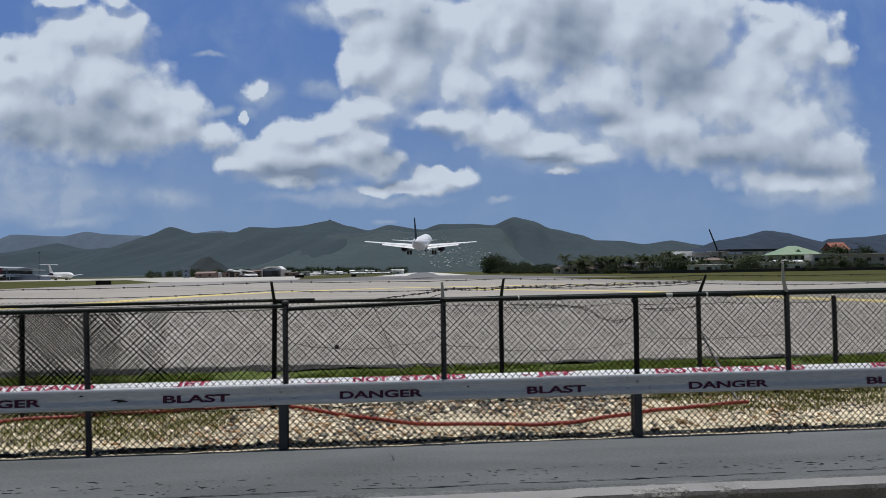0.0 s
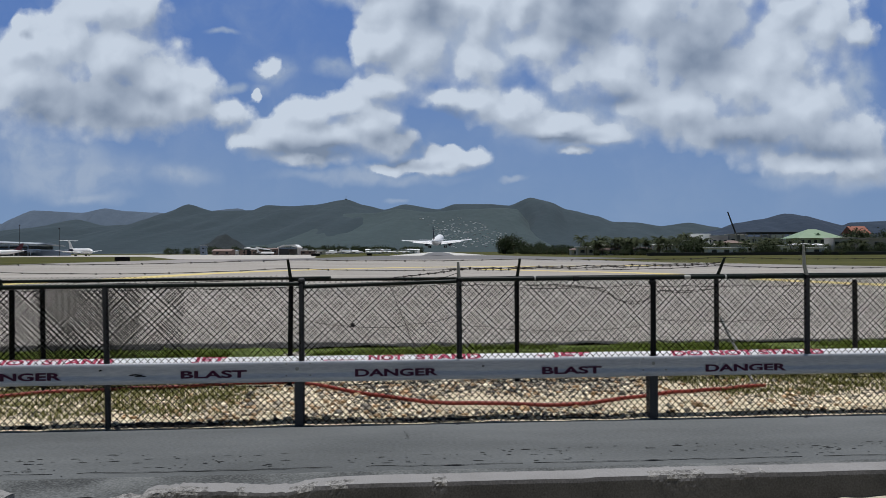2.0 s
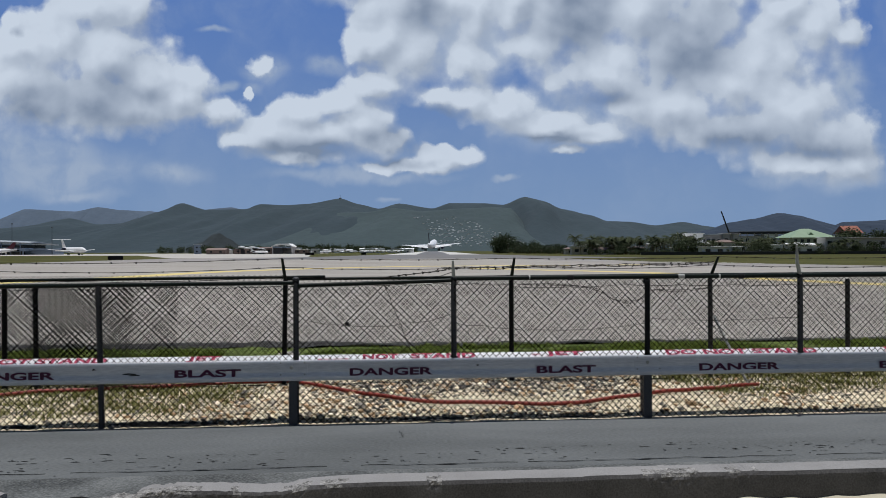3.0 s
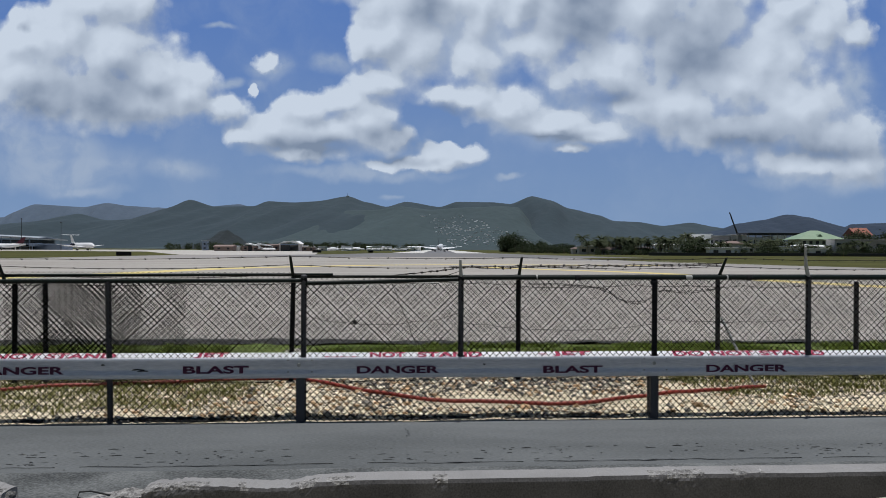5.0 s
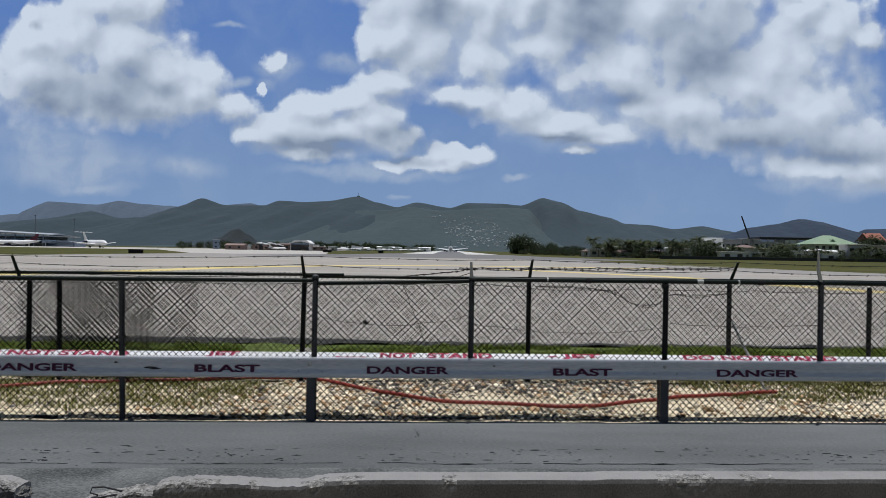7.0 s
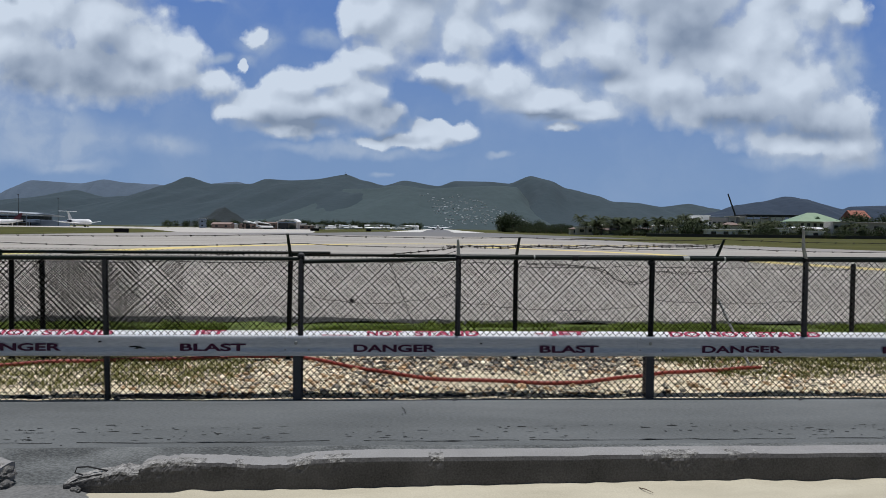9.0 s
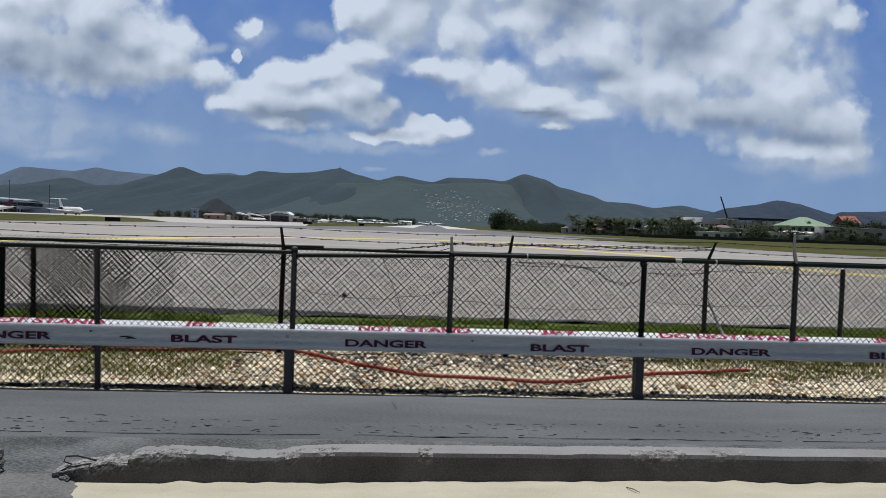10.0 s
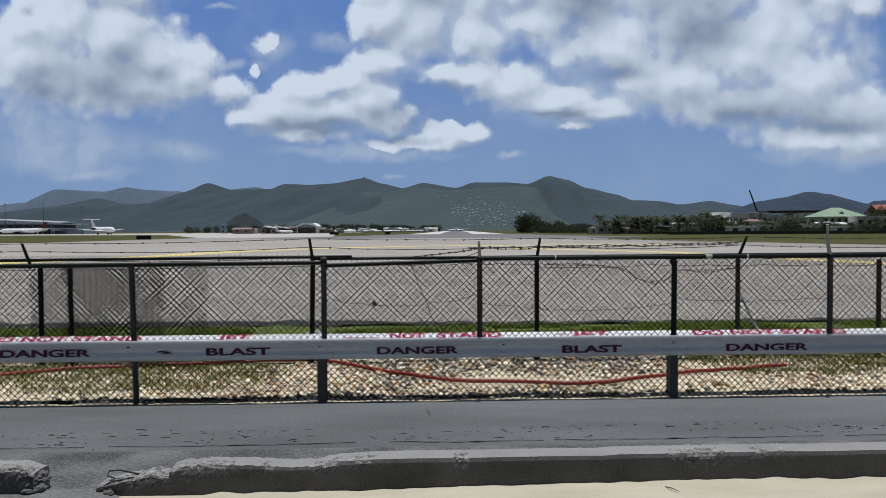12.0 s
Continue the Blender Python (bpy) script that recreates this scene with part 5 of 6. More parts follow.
for x, y, dx, dy in ((-0.55, -0.50, 0.03, -0.20), (-0.50, -0.68, -0.05, -0.14), (2.9, -1.35, 0.10, -0.16)):
    spots.loft([[(x + dx * u + 0.02 * nz(u * 6, x) - 0.003, y + dy * u, 0.007), (x + dx * u + 0.02 * nz(u * 6, x) + 0.003, y + dy * u, 0.007)] for u in (0, 0.15, 0.3, 0.45, 0.6, 0.75, 0.9, 1.0)], closed=False)
tagged(solid("tar_spots", spots, TAR, "dark tar spots worn into the road", "road", m=LINE), kind="stuff")

# ---- left: terminal, parked aircraft, masts ----
def terminal():
    t = thing("terminal", "long airport terminal with grey curved metal roof and dark glass front", "building", m=pose(-362, 620, 0, 0, 0, 3))
    part("facade", Shape().box(-190, -4, 0, 40, 0, 8.6), DARK_GLASS, t, "dark tinted glass front")
    rings = []
    for i in range(13):
        u = i / 12
        x = -200 + 205 * u
        z = 15.8 - 5.2 * u * u
        rings.append([(x, -7, z - 0.4), (x, 10, z + 0.6), (x, 46, z - 1.5), (x, 46, z - 2.3), (x, 10, z - 0.5), (x, -7, z - 1.2)])
    part("roof", Shape().loft(rings), ROOF_GREY, t, smooth=True)
    for i in range(24):
        part("column", Shape().box(-188 + i * 8 - 0.35, -188 + i * 8 + 0.35, -3.4, -2.6, 0, 9.9 + 4.2 * (1 - (i / 23) ** 2), 0.08), TERMINAL_BLUE, t)
    part("canopy", Shape().box(-188, 30, -9, -1, 4.4, 5.2, 0.1), TERMINAL_BLUE, t)
    for z in (2.4, 6.2, 8.2, 10.0):
        part("glazing_band", Shape().box(-188, -6 if z < 9 else -90, -0.5, -0.2, z, z + 0.7), TERMINAL_BLUE, t, "blue-grey horizontal glazing band")
    for i in range(14):
        part("jet_bridge", Shape().box(-180 + i * 14, -176 + i * 14, -16, -1, 3.0, 5.6, 0.15).tube([(-178 + i * 14, -14, 0), (-178 + i * 14, -14, 3.2)], 0.5, 8), TERMINAL_BLUE if i % 3 else PALE_WALL, t)
    part("wing_building", Shape().box(-4, 20, 4, 24, 0, 4.6, 0.1), TERMINAL_BLUE, t)
    return t


terminal()
md = airliner("parked_jet", "white parked jet with a high T-tail", PLANE_WHITE, "tail", "parked jets")
md.matrix_basis = pose(-263, 507, 0, 0, 0, -128) @ Matrix.Diagonal((0.95, 0.98, 0.95, 1))
red = airliner("parked_airliner", "white parked airliner with a crimson tail", CRIMSON, "wing", "parked jets")
red.matrix_basis = pose(-346, 545, 0, 0, 0, 105) @ Matrix.Diagonal((0.9, 0.9, 0.84, 1))
dark = airliner("parked_airliner", "white parked airliner with a navy tail", NAVY, "wing", "parked jets")
dark.matrix_basis = pose(-352, 505, 0, 0, 0, 70) @ Matrix.Diagonal((0.9, 0.9, 0.8, 1))


def mast(x, y, h):
    m = thing("light_mast", "tall grey apron floodlight mast", "light mast", "apron masts", m=pose(x, y, 0))
    part("pole", Shape().tube([(0, 0, 0), (0, 0, h)], [0.26, 0.15], 8), DULL_STEEL, m)
    part("lamp_bar", Shape().box(-0.6, 0.6, -0.3, 0.3, h - 0.4, h + 0.3, 0.05), DULL_STEEL, m)
    return m


for x, y, h in ((-396, 600, 26), (-364, 602, 26), (-331, 603, 23)):
    mast(x, y, h)


def sign(x, y, w, h, label="black back of a low airfield sign"):
    s = thing("airfield_sign", label, "sign", "airfield signs", m=pose(x, y, 0, 0, 0, 8))
    part("panel", Shape().box(-w / 2, w / 2, -0.12, 0.12, 0.12, h, 0.02), BLACK, s)
    for d in (-0.4, 0.4):
        part("leg", Shape().tube([(w * d, 0, -0.05), (w * d, 0, 0.2)], 0.05, 8), STEEL, s)
    return s


sign(-76, 165, 3.3, 1.05)
sign(-63, 330, 4.0, 1.3)
sign(-40, 345, 2.4, 1.2)


# ---- buildings ----
def house(name, label, x, y, w, d, h, roof_mat, roof="hip", ridge=2.0, wall=None, turn=0.0, windows=3, over=0.5, group=""):
    """A house with walls, windows and a hipped, gabled or flat roof."""
    t = thing(name, label, "building", group, m=pose(x, y, 0, 0, 0, turn))
    wl = part("wall", Shape().box(-w / 2, w / 2, -d / 2, d / 2, -0.2, h), wall or PALE_WALL, t)
    if roof == "flat":
        part("roof", Shape().box(-w / 2 - over, w / 2 + over, -d / 2 - over, d / 2 + over, h, h + ridge, 0.05), roof_mat, t)
    else:
        a, b = w / 2 + over, d / 2 + over
        k = max(0.3, a - b * 0.95) if roof == "hip" else a
        part("roof", Shape().add([(-a, -b, h - 0.1), (a, -b, h - 0.1), (a, b, h - 0.1), (-a, b, h - 0.1), (-k, 0, h + ridge), (k, 0, h + ridge), (-a, -b, h + 0.12), (a, -b, h + 0.12), (a, b, h + 0.12), (-a, b, h + 0.12)], [(3, 2, 1, 0), (0, 1, 7, 6), (1, 2, 8, 7), (2, 3, 9, 8), (3, 0, 6, 9), (6, 7, 5, 4), (7, 8, 5), (8, 9, 4, 5), (9, 6, 4)]), roof_mat, t)
    for i in range(windows):
        cx = -w / 2 + w * (i + 0.5) / windows
        for z in ([h * 0.55] if h < 5 else [h * 0.25, h * 0.7]):
            part("window", Shape().box(cx - min(0.9, w / windows * 0.3), cx + min(0.9, w / windows * 0.3), -d / 2 - 0.06, -d / 2 + 0.05, z - 0.65, z + 0.65), DARK_GLASS, t)
    return t


for x, y, w, d, h, mt, rf, rg in ((-172, 540, 14, 9, 3.2, BROWN_ROOF, "gable", 1.4), (-156, 552, 12, 9, 3.6, DARK_ROOF, "flat", 0.3), (-146, 540, 9, 8, 3.2, BROWN_ROOF, "gable", 1.3), (-181, 560, 10, 8, 2.8, GREY_WALL, "flat", 0.3), (-140, 560, 10, 8, 4.4, BROWN_ROOF, "gable", 1.0), (-113, 560, 10, 8, 3.0, PALE_WALL, "flat", 0.3), (-190, 640, 16, 9, 3.0, BROWN_ROOF, "gable", 1.4)):
    house("airport_shed", "small brown-roofed airport shed", x, y, w, d, h, mt, rf, rg, wall=BROWN_ROOF, windows=2, group="airport sheds")


def hangar():
    h = thing("hangar", "white-roofed hangar with a dark open front", "building", m=pose(-125, 552, 0))
    part("wall", Shape().box(-7.5, -6.8, -7, 7, -0.2, 5.4).box(6.8, 7.5, -7, 7, -0.2, 5.4).box(-6.8, 6.8, 6.4, 7, -0.2, 5.4), GREY_WALL, h)
    part("door", Shape().box(-6.8, 0.4, -6.2, -6.0, -0.1, 4.6), DARK_ROOF, h, "dark sliding door")
    part("fascia", Shape().box(-6.8, 6.8, -7, -6.7, 4.6, 5.5), TERMINAL_BLUE, h)
    part("roof", Shape().loft([[(-8.2, y, 5.3), (-8.2, y, 5.6), (-3.8, y, 7.6), (5.0, y, 7.8), (8.2, y, 5.6), (8.2, y, 5.3), (0, y, 7.0)] for y in (-7.6, 7.6)]), WHITE_ROOF, h)
    return h


def awning(x, y, turn):
    """A dark open shelter under a slanting white sheet."""
    h = thing("shelter", "dark open shelter under a slanting white sheet roof", "shelter", "apron shelters", m=pose(x, y, 0, 0, 0, turn))
    part("roof", Shape().loft([[(-6, yy, 5.0), (-5, yy, 6.0), (5.5, yy, 3.8), (5.5, yy, 3.4)] for yy in (-4, 4)]), WHITE_ROOF, h)
    part("back", Shape().box(-5.6, 5.2, 3.0, 3.4, -0.1, 3.6), DARK_ROOF, h)
    for px in (-5.4, 0, 5.2):
        part("post", Shape().tube([(px, -3.6, -0.1), (px, -3.6, 4.0)], 0.15, 6), STEEL, h)
    return h


hangar()
awning(-150, 540, 0)
awning(-141, 536, 8)
house("control_post", "small grey control post beside the knoll", -225, 650, 5, 5, 8.2, ROOF_GREY, "flat", 0.6, wall=TERMINAL_BLUE, windows=1)
light = airliner("small_plane", "small white parked aircraft far across the field", PLANE_WHITE, "tail", "far parked planes")
light.matrix_basis = pose(-138, 530, 0, 0, 0, -110) @ Matrix.Diagonal((0.42, 0.42, 0.42, 1))
for x, y, a in ((-150, 880, 80), (-125, 860, -95), (-98, 870, 100), (-76, 880, -80), (-60, 875, 70), (-137, 850, 60), (-110, 840, -60), (-88, 865, 85), (-160, 870, -85)):
    copy_thing(light, pose(x * 0.82, y - 160, 0, 0, 0, a)).scale = (0.38, 0.38, 0.40)
for i in range(16):
    u = rnd.random()
    house("field_shed", "small shed far across the airfield", -185 + 75 * u + rnd.uniform(-3, 3), 565 + rnd.uniform(0, 60), rnd.uniform(5, 11), 7, rnd.uniform(2.4, 4.2), rnd.choice((BROWN_ROOF, ROOF_GREY, WHITE_ROOF, DARK_ROOF)), rnd.choice(("gable", "flat")), 0.8, wall=rnd.choice((GREY_WALL, PALE_WALL)), windows=1, group="field sheds")
for i in range(22):
    house("far_house", "small white house at the far edge of the airfield", rnd.uniform(-150, -42), rnd.uniform(770, 850), rnd.uniform(4, 10), 7, rnd.uniform(2.5, 4.5), rnd.choice((WHITE_ROOF, ROOF_GREY, WHITE_ROOF, BROWN_ROOF)), rnd.choice(("gable", "flat")), 1.0, wall=WHITE_ROOF, windows=1, group="far houses")
house("white_block", "white flat-roofed apartment block", 113.5, 340, 9.4, 10, 9.0, WHITE_ROOF, "flat", 0.5, wall=WHITE_ROOF, windows=3)
house("white_annex", "low white annex with a flat roof below the block", 111.5, 331, 7, 6, 5.6, WHITE_ROOF, "flat", 0.3, wall=WHITE_ROOF, windows=2)
house("pale_block", "grey concrete block with dark openings", 125.5, 350, 10, 10, 8.7, ROOF_GREY, "flat", 0.4, wall=GREY_WALL, windows=4)
house("pale_tower", "narrow pale stair tower beside the block", 134.5, 352, 3.4, 5, 9.4, PALE_WALL, "flat", 0.2, windows=1)
house("pale_tower", "narrow pale stair tower beside the block", 139.2, 352, 2.6, 5, 9.2, PALE_WALL, "flat", 0.2, windows=1)
house("brown_house", "low house with a brick-brown roof and pale walls", 123, 322, 9, 7, 4.9, BROWN_ROOF, "hip", 1.3, windows=2)
house("small_house", "small house with a brown hipped roof", 57.5, 330, 8, 7, 2.3, BROWN_ROOF, "hip", 1.6, windows=2)


def hall():
    """A half-built hall: one long thin roof deck on columns over pale walls."""
    h = thing("long_hall", "half-built hall with a long thin dark roof deck", "building", m=pose(163, 385, 0))
    part("roof", Shape().box(-11, 20, -8, 8, 10.2, 11.2, 0.1), DARK_ROOF, h)
    for i in range(9):
        part("column", Shape().box(-10.6 + 3.7 * i, -10.2 + 3.7 * i, -7.6, -7.2, -0.2, 10.2), GREY_WALL, h)
    wl = part("wall", Shape().box(-14, 1.5, -6.5, 6, -0.2, 8.8), PALE_WALL, h, "pale unfinished wall")
    part("wall", Shape().box(2.2, 9.5, -7.0, 6, -0.2, 9.8), WHITE_ROOF, h, "white rendered wall")
    for i in range(5):
        part("window", Shape().box(-13.2 + 3.0 * i, -11.6 + 3.0 * i, -6.6, -6.3, 5.6, 7.6), DARK_GLASS, wl)
    return h


hall()


def villa():
    v = thing("villa", "large pale villa with a light green hipped roof", "building", m=pose(167.5, 340, 0) @ Matrix.Diagonal((0.86, 0.9, 1, 1)))
    wl = part("wall", Shape().box(-10.5, 10.5, -7, 7, -0.2, 7.3), GREEN_WALL, v)
    a, b, k, z0, z1 = 12.6, 9.0, 2.2, 7.2, 11.4
    part("roof", Shape().add([(-a, -b, z0), (a, -b, z0), (a, b, z0), (-a, b, z0), (-a * 0.62, -b * 0.55, z0 + 2.0), (a * 0.62, -b * 0.55, z0 + 2.0), (a * 0.62, b * 0.55, z0 + 2.0), (-a * 0.62, b * 0.55, z0 + 2.0), (-k, 0, z1), (k, 0, z1)], [(3, 2, 1, 0), (0, 1, 5, 4), (1, 2, 6, 5), (2, 3, 7, 6), (3, 0, 4, 7), (4, 5, 9, 8), (5, 6, 9), (6, 7, 8, 9), (7, 4, 8)]), GREEN_ROOF, v)
    part("dormer", Shape().add([(-1.8, -6.4, 8.2), (1.8, -6.4, 8.2), (1.8, -3.0, 9.4), (-1.8, -3.0, 9.4), (0, -6.6, 9.7), (0, -2.6, 9.9)], [(0, 1, 4), (1, 2, 5, 4), (3, 0, 4, 5)]), GREEN_ROOF, v)
    for i in range(6):
        for z in (1.4, 4.9):
            part("window", Shape().box(-9.2 + 3.4 * i, -7.6 + 3.4 * i, -7.08, -6.9, z, z + 1.5), DARK_GLASS, wl)
    return v


villa()
house("villa_annex", "low white annex with a curved grey roof beside the villa", 184.5, 345, 7, 7, 7.0, ROOF_GREY, "hip", 1.0, wall=WHITE_ROOF, windows=2)
house("tile_house", "house with an orange tiled roof among trees", 221, 400, 8.5, 12, 10.4, RED_ROOF, "gable", 4.2, windows=3)
house("wall_building", "long grey concrete building behind the field", 170, 292, 31, 8, 6.0, GREY_WALL, "flat", 0.4, wall=GREY_WALL, windows=6)
house("wall_building", "paler block at the end of the grey building", 151.5, 286, 8, 7, 6.2, PALE_WALL, "flat", 0.3, windows=3)
house("low_house", "low white-roofed house among palms", 92, 300, 7, 6, 2.4, WHITE_ROOF, "flat", 0.3, wall=WHITE_ROOF, windows=2)
house("low_house", "low white-roofed house among palms", 108, 281, 10, 5, 2.7, WHITE_ROOF, "flat", 0.3, wall=WHITE_ROOF, windows=2)
house("low_house", "low white house behind bushes", 142, 288, 8, 6, 3.0, WHITE_ROOF, "flat", 0.3, wall=WHITE_ROOF, windows=2)
house("low_house", "low white house behind bushes", 150, 300, 6, 6, 3.6, WHITE_ROOF, "hip", 0.8, wall=WHITE_ROOF, windows=2)
house("low_house", "low white-roofed house before the palms", 97.5, 267, 9, 4, 2.6, WHITE_ROOF, "flat", 0.3, wall=WHITE_ROOF, windows=2)
house("low_house", "low white-roofed house before the palms", 133, 268.5, 6, 4, 2.4, WHITE_ROOF, "flat", 0.3, wall=WHITE_ROOF, windows=1)
house("low_house", "low house with a pinkish roof", 66, 305, 10, 6, 2.0, BROWN_ROOF, "hip", 1.0, wall=PALE_WALL, windows=3)
for i in range(16):
    u = i / 15
    house("hedge_house", "small pale house half hidden behind palms", 60 + 92 * u + rnd.uniform(-3, 3), 322 + rnd.uniform(-8, 14), rnd.uniform(5, 9), 6, rnd.uniform(2.6, 4.6), rnd.choice((WHITE_ROOF, WHITE_ROOF, BROWN_ROOF, ROOF_GREY)), rnd.choice(("hip", "flat")), rnd.uniform(0.4, 1.2), wall=rnd.choice((WHITE_ROOF, PALE_WALL)), windows=2, group="hedge houses")


def crane():
    c = thing("crane", "dark crane with a raised boom above the hall", "crane", m=pose(166, 420, 0))
    part("body", Shape().box(-2, 2, -2, 2, 0, 4.5, 0.2), DARK_ROOF, c)
    part("boom", Shape().tube([(0, 0, 4), (-2.2, 0, 10), (-7.3, 0, 24.0)], [0.5, 0.5, 0.35], 6), DARK_ROOF, c)
    return c


crane()
peak = thing("hilltop_mast", "small mast and hut on the hilltop", "mast", m=pose(-444, 2995, 214))
part("hut", Shape().box(-5, 5, -4, 4, 0, 9, 0.3), PALE_WALL, peak)
part("pole", Shape().tube([(0, 0, 8), (0, 0, 20)], [0.9, 0.5], 6), ROOF_GREY, peak)
hillhouse = thing("hillside_house", "small white house on the forested hillside", "house", "hillside houses")
part("wall", Shape().box(-7, 7, -5, 5, -6, 4), PALE_WALL, hillhouse)
part("roof", Shape().add([(-8, -6, 4), (8, -6, 4), (8, 6, 4), (-8, 6, 4), (-3, 0, 7), (3, 0, 7)], [(3, 2, 1, 0), (0, 1, 5, 4), (1, 2, 5), (2, 3, 4, 5), (3, 0, 4)]), FADED_ROOF, hillhouse)
spots_done = 0
while spots_done < 240:
    u = rnd.uniform(-0.07, 0.13)
    y = rnd.uniform(2110, 2600)
    g = (y - 2100) / 900
    if abs(u - 0.060 + 0.15 * g) > 0.062 * (1.0 - g) or rnd.random() < 1.1 * g:
        continue
    m = pose(u * y, y, max(main_z(u * y, y), lower_z(u * y, y)), 0, 0, rnd.uniform(-40, 40)) @ Matrix.Diagonal((rnd.uniform(0.22, 0.60), 0.35, rnd.uniform(0.20, 0.36), 1))
    if spots_done == 0:
        hillhouse.matrix_basis = m
    else:
        ob = copy_thing(hillhouse, m)
        ob.matrix_basis = m
    spots_done += 1


# ---- trees ----
def crown_mesh(name, seed, rx, rz, clumps, leaf, mat):
    """A crown of leaf clumps with gaps and an uneven outline."""
    r = random.Random(seed)
    verts, faces = [], []
    for _ in range(clumps):
        d = Vector((r.gauss(0, 1), r.gauss(0, 1), r.gauss(0, 0.9))).normalized()
        q = r.uniform(0.35, 1.0) ** 0.5
        c = Vector((d.x * rx * q, d.y * rx * q, d.z * rz * q)) * (1 + 0.25 * noise.noise(d * 2 + Vector((seed, 0, 0))))
        for _ in range(9):
            p = c + Vector((r.gauss(0, 1), r.gauss(0, 1), r.gauss(0, 0.7))) * leaf * 1.1
            a, b = Vector((r.gauss(0, 1), r.gauss(0, 1), r.gauss(0, 1))).normalized(), Vector((r.gauss(0, 1), r.gauss(0, 1), r.gauss(0, 1))).normalized()
            o = len(verts)
            verts += [p - a * leaf * 0.6, p + b * leaf * 0.35, p + a * leaf * 0.6, p - b * leaf * 0.35]
            faces.append((o, o + 1, o + 2, o + 3))
    me = bpy.data.meshes.new(name)
    me.from_pydata([tuple(v) for v in verts], [], faces)
    me.materials.append(mat)
    me.update()
    return me


def tree(seed, h, rx):
    t = thing("tree", "dense dark green broadleaf tree at the field edge", "tree", "field edge trees")
    s = Shape().tube([(0, 0, -0.2), (0.1, 0, h * 0.3), (0.2, 0.1, h * 0.6)], [0.28, 0.2, 0.1], 7)
    for i in range(5):
        a = i * 1.3 + seed
        s.tube([(0.1, 0, h * (0.22 + 0.06 * i)), (math.cos(a) * rx * 0.5, math.sin(a) * rx * 0.5, h * (0.45 + 0.07 * i))], [0.1, 0.04], 5)
    part("trunk", s, BARK, t)
    part("crown", crown_mesh("crown", seed, rx, h * 0.42, 150, h * 0.075, LEAF), LEAF, t, m=Matrix.Translation((0, 0, h * 0.46)))
    return t


def palm(seed, h):
    t = thing("palm", "coconut palm with drooping fronds", "palm", "palms along the field")
    r = random.Random(seed)
    lean = r.uniform(-0.8, 0.8)
    top = Vector((lean, r.uniform(-0.4, 0.4), h))
    part("trunk", Shape().tube([(0, 0, -0.2), (lean * 0.3, 0, h * 0.5), tuple(top)], [0.2, 0.14, 0.11], 7), BARK, t)
    verts, faces = [], []
    for i in range(34):
        a, up, l = i * 2.4 + r.uniform(-0.2, 0.2), r.uniform(-0.55, 1.35), r.uniform(2.4, 3.6)
        d = Vector((math.cos(a), math.sin(a), 0))
        side = Vector((-d.y, d.x, 0))
        spine = [top + d * l * u + Vector((0, 0, l * (up * u - (0.42 + 0.32 * up) * u * u))) for u in (0, 0.2, 0.4, 0.6, 0.8, 1.0)]
        for j in range(5):
            for k in (-1, 1):
                for e in range(2):
                    p = spine[j].lerp(spine[j + 1], e * 0.5)
                    w = 0.72 * (1 - 0.13 * j)
                    o = len(verts)
                    tip = p + side * k * w + d * 0.25 - Vector((0, 0, 0.22 + 0.05 * j))
                    verts += [p, p + (spine[j + 1] - spine[j]) * 0.42, tip]
                    faces.append((o, o + 1, o + 2))
    me = bpy.data.meshes.new("crown")
    me.from_pydata([tuple(v) for v in verts], [], faces)
    me.materials.append(FROND)
    me.update()
    part("crown", me, FROND, t)
    return t


kinds = [tree(i, h, rx) for i, (h, rx) in enumerate(((7.0, 3.4), (8.5, 3.8), (6.0, 3.2), (4.2, 2.8)))]
placed = [False] * 4


def plant(kind, x, y, s=1.0, sz=None):
    m = pose(x, y, 0, 0, 0, rnd.uniform(0, 360)) @ Matrix.Diagonal((s, s, sz or s, 1))
    if kind == "palm":
        i = rnd.randrange(3)
        base, used = palms[i], palm_used
    else:
        i = kind
        base, used = kinds[i], placed
    if used[i]:
        base = copy_thing(base, m)
    used[i] = True
    base.matrix_basis = m


palms = [palm(31, 5.4), palm(32, 4.4), palm(33, 6.2)]
palm_used = [False] * 3
for x, y, s in ((34, 480, 1.5), (36.5, 485, 1.85), (39.5, 478, 1.7), (44, 470, 1.1), (47, 462, 1.05), (50, 455, 1.0), (53, 440, 1.0), (56, 430, 0.95), (58, 410, 1.0), (60, 395, 1.05), (61, 380, 0.9), (50, 420, 0.8)):
    plant(rnd.choice((0, 1, 2)), x, y, s)
for i in range(84):
    u = rnd.random()
    x = 60 + 135 * u + rnd.uniform(-2, 2)
    y = 300 - 28 * min(1, u * 3) + rnd.uniform(-4, 16)
    plant(rnd.choice((0, 2, 3, 3)), x, y, rnd.uniform(0.40, 0.80) * (1.0 if i % 3 == 0 else 0.72))
for i in range(84):
    u = rnd.random() ** 1.3
    x = 56 + 98 * u + rnd.uniform(-3, 3)
    plant("palm", x, 310 - 30 * u + rnd.uniform(-8, 14), rnd.uniform(0.75, 1.25) * (1.0 if x < 105 else 0.72))
for i in range(110):
    u = rnd.random()
    x, y = (34 + 28 * u, 505 - 190 * u) if i % 2 else (60 + 120 * u, 300 - 30 * min(1, 3 * u))
    plant(3, x + rnd.uniform(-2, 2), y + rnd.uniform(-7, 5), rnd.uniform(0.5, 0.8) * (1.25 if i % 2 else 0.75))
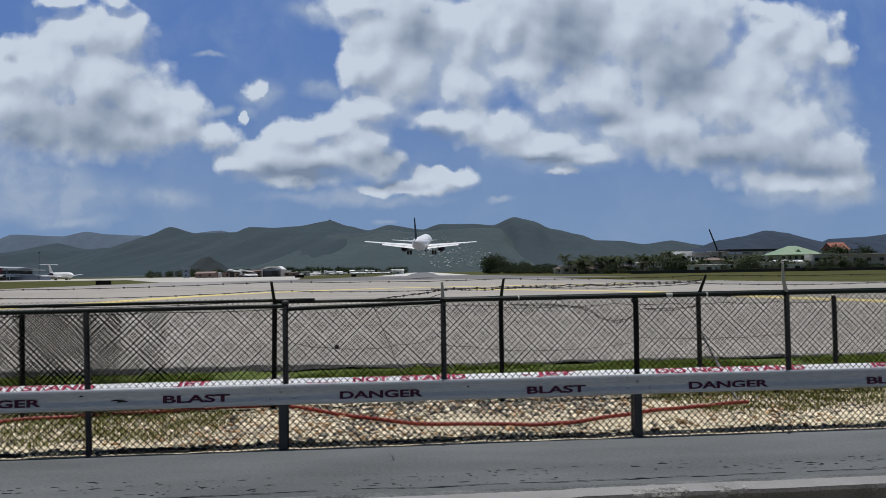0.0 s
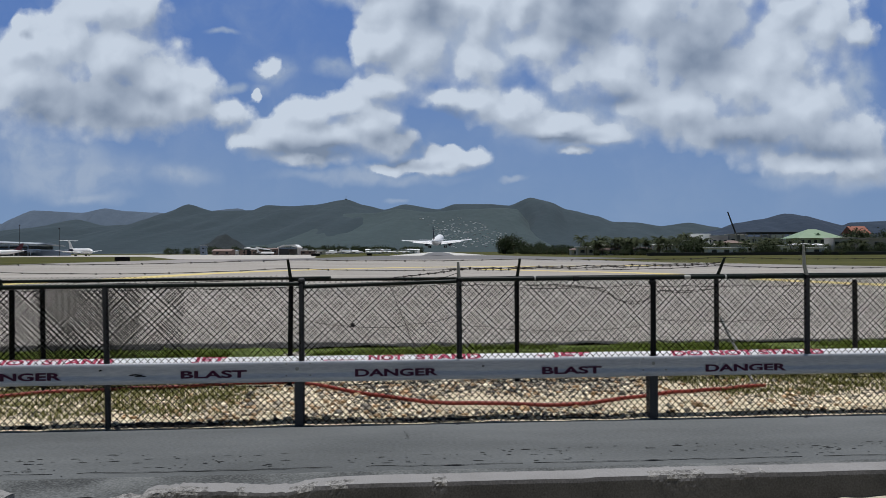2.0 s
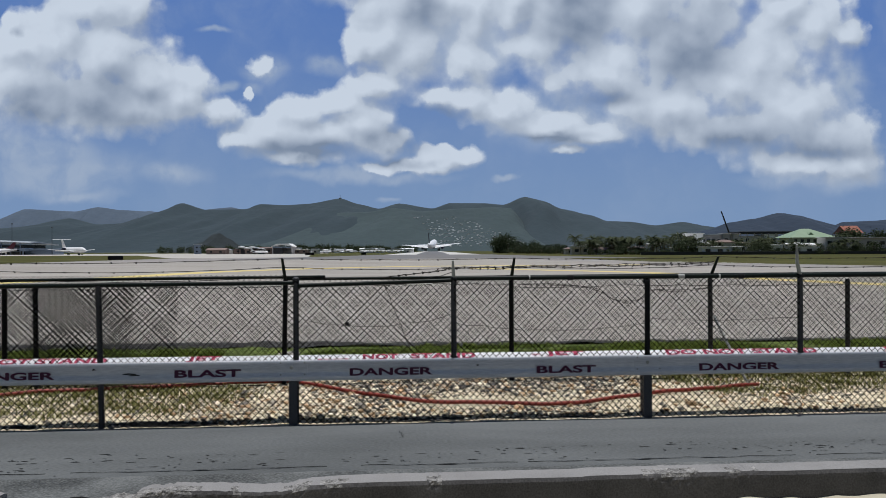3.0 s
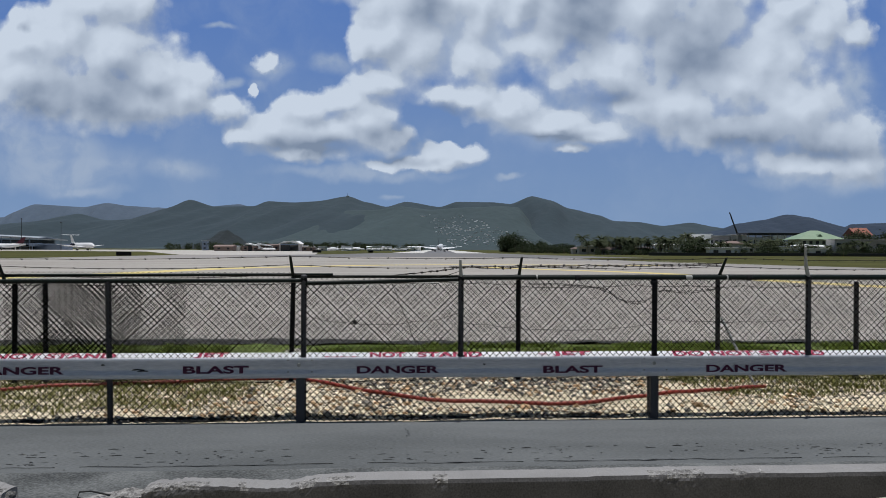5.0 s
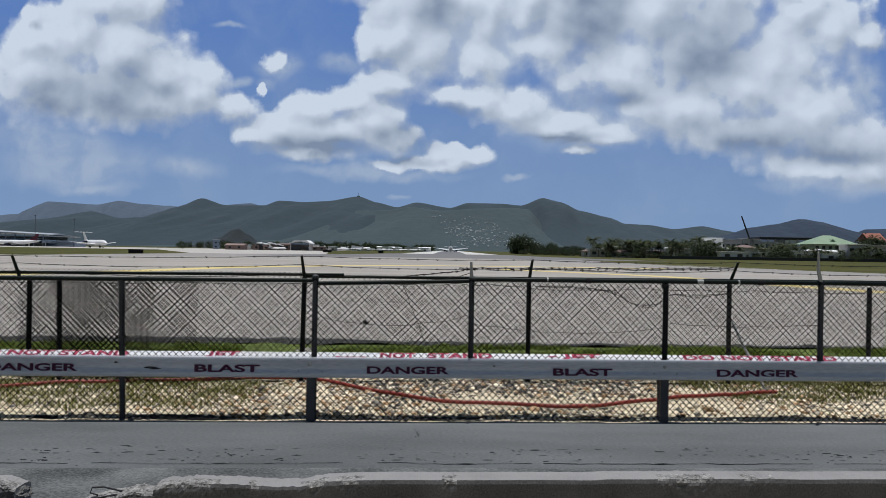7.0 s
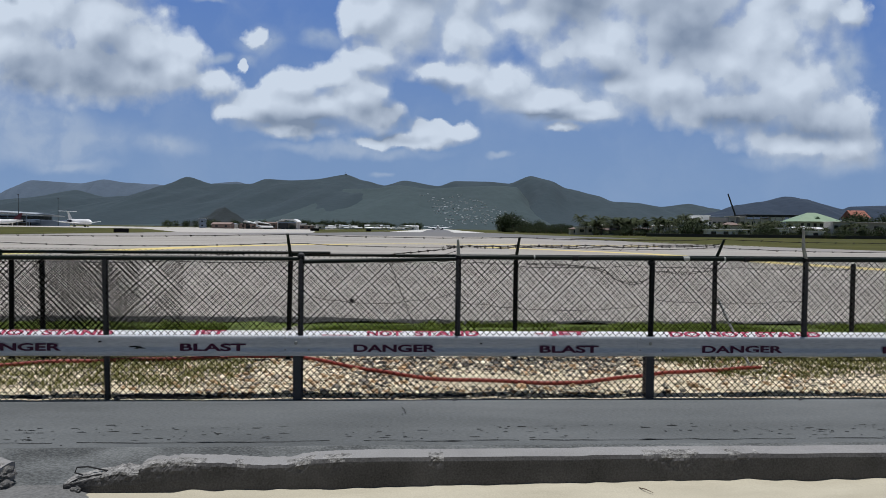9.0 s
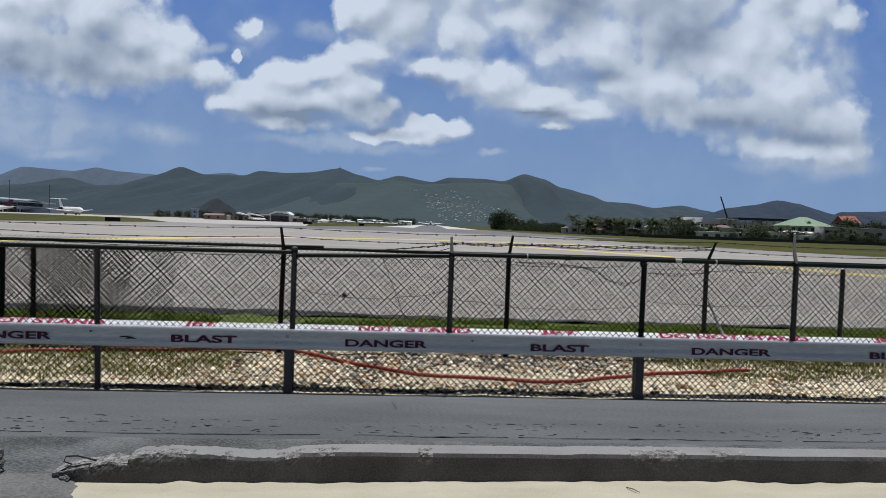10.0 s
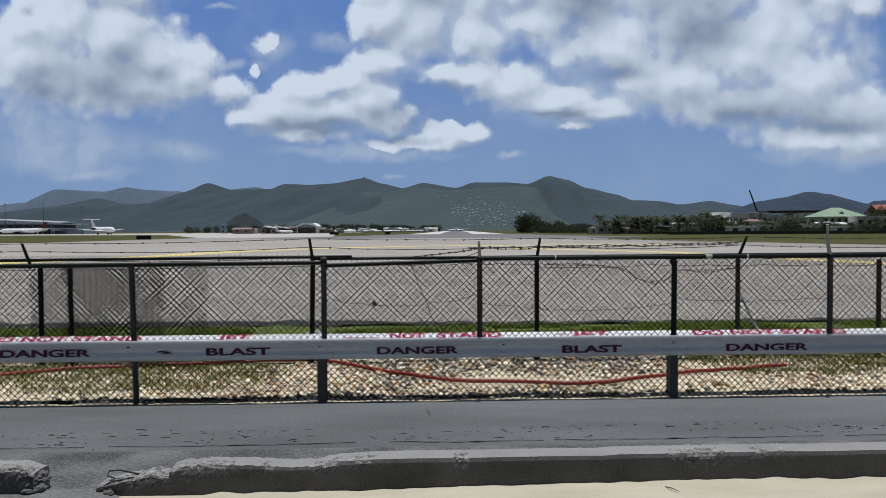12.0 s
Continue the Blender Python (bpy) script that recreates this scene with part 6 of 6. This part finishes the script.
for x, y, s in ((94, 273, 0.75), (90.5, 275, 0.8), (87, 272, 0.65), (120, 271, 0.55), (117, 272, 0.6), (156, 276, 0.7), (178, 330, 1.35), (186, 340, 1.4), (195, 350, 1.5), (204, 370, 1.6), (236, 395, 1.7), (212, 360, 1.5), (146, 330, 1.2), (141, 400, 1.5)):
    plant(rnd.choice((0, 1)), x, y, s)


def far_woods(name, places, label):
    """Trees too far off to tell apart, joined into one mesh: trunks and leafy clumps."""
    sh = Shape()
    me = crown_mesh("crown", 77, 3.3, 3.0, 60, 0.62, LEAF)
    vs, fs = [tuple(v.co) for v in me.vertices], [tuple(p.vertices) for p in me.polygons]
    for x, y, k in places:
        c, sn, sz = math.cos(x), math.sin(x), k * rnd.uniform(0.8, 1.2)
        sh.add([(x + k * (vx * c - vy * sn), y + k * (vx * sn + vy * c), sz * (vz + 3.2)) for vx, vy, vz in vs], fs)
        sh.tube([(x, y, -0.2), (x, y, sz * 3)], 0.2 * k, 5)
    return solid(name, sh, LEAF, label, "trees", kind="stuff")


far_woods("far_trees", [(rnd.uniform(-250, -140), rnd.uniform(590, 960), rnd.uniform(0.5, 1.0)) for _ in range(40)] + [(rnd.uniform(-200, -120), rnd.uniform(575, 600), rnd.uniform(0.6, 1.15)) for _ in range(40)] + [(rnd.uniform(-260, -45) if i % 3 else rnd.uniform(-420, -45), rnd.uniform(995, 1060), rnd.uniform(0.8, 1.7)) for i in range(170)], "dark trees and scrub along the far edge of the airfield")
field_wall = solid("field_wall", Shape().box(-60, 70, -0.15, 0.15, -0.1, 1.1, 0.03), DARK_ROOF, "low dark boundary wall along the field", "wall", kind="structure", m=pose(130, 264, 0, 0, 0, 2))


# ---- what moves ----
def motions():
    # seconds, place, pitch, yaw, bank
    flight = [
        (0, -4.8, 222, 7.2, 5.5, -5.0, 1.1), (0.7, -6.2, 266, 6.3, 5.5, -5.0, 0.9), (1.5, -7.0, 318, 4.6, 5.5, -5.0, 0.4), (2.2, -7.8, 365, 3.3, 5.5, -4.8, -0.8),
        (3, -8.8, 418, 1.8, 5.0, -4.5, -1.6), (4, -10.1, 487, 0.3, 4.0, -4.0, -0.8), (4.5, -10.7, 521, 0.0, 3.2, -3.6, -0.2), (5, -11.3, 555, 0.0, 2.4, -3.0, 0), (5.5, -11.8, 592, 0.0, 1.8, -2.0, 0),
        (6, -12.4, 630, 0.0, 1.2, -1.0, 0), (7, -13.6, 705, 0.0, 0.0, 0.7, 0), (9, -17.4, 865, 0.0, 0.0, 1.175, 0), (10.5, -20.4, 990, 0.0, 0.0, 1.175, 0), (12, -22.8, 1110, 0.0, 0.0, 1.175, 0),
    ]
    walk(jet, [(t, pose(x, y, z, 0, 0, yaw) @ pose(0, 0, 0, pitch, bank)) for t, x, y, z, pitch, yaw, bank in flight])
    walk(clouds, [(t, pose(SKY_FAR * -0.0028 * (t - 9.5), SKY_FAR, SKY_FAR * 0.0004 * (t - 9.5))) for t in (0, 4, 8, 12)])


motions()
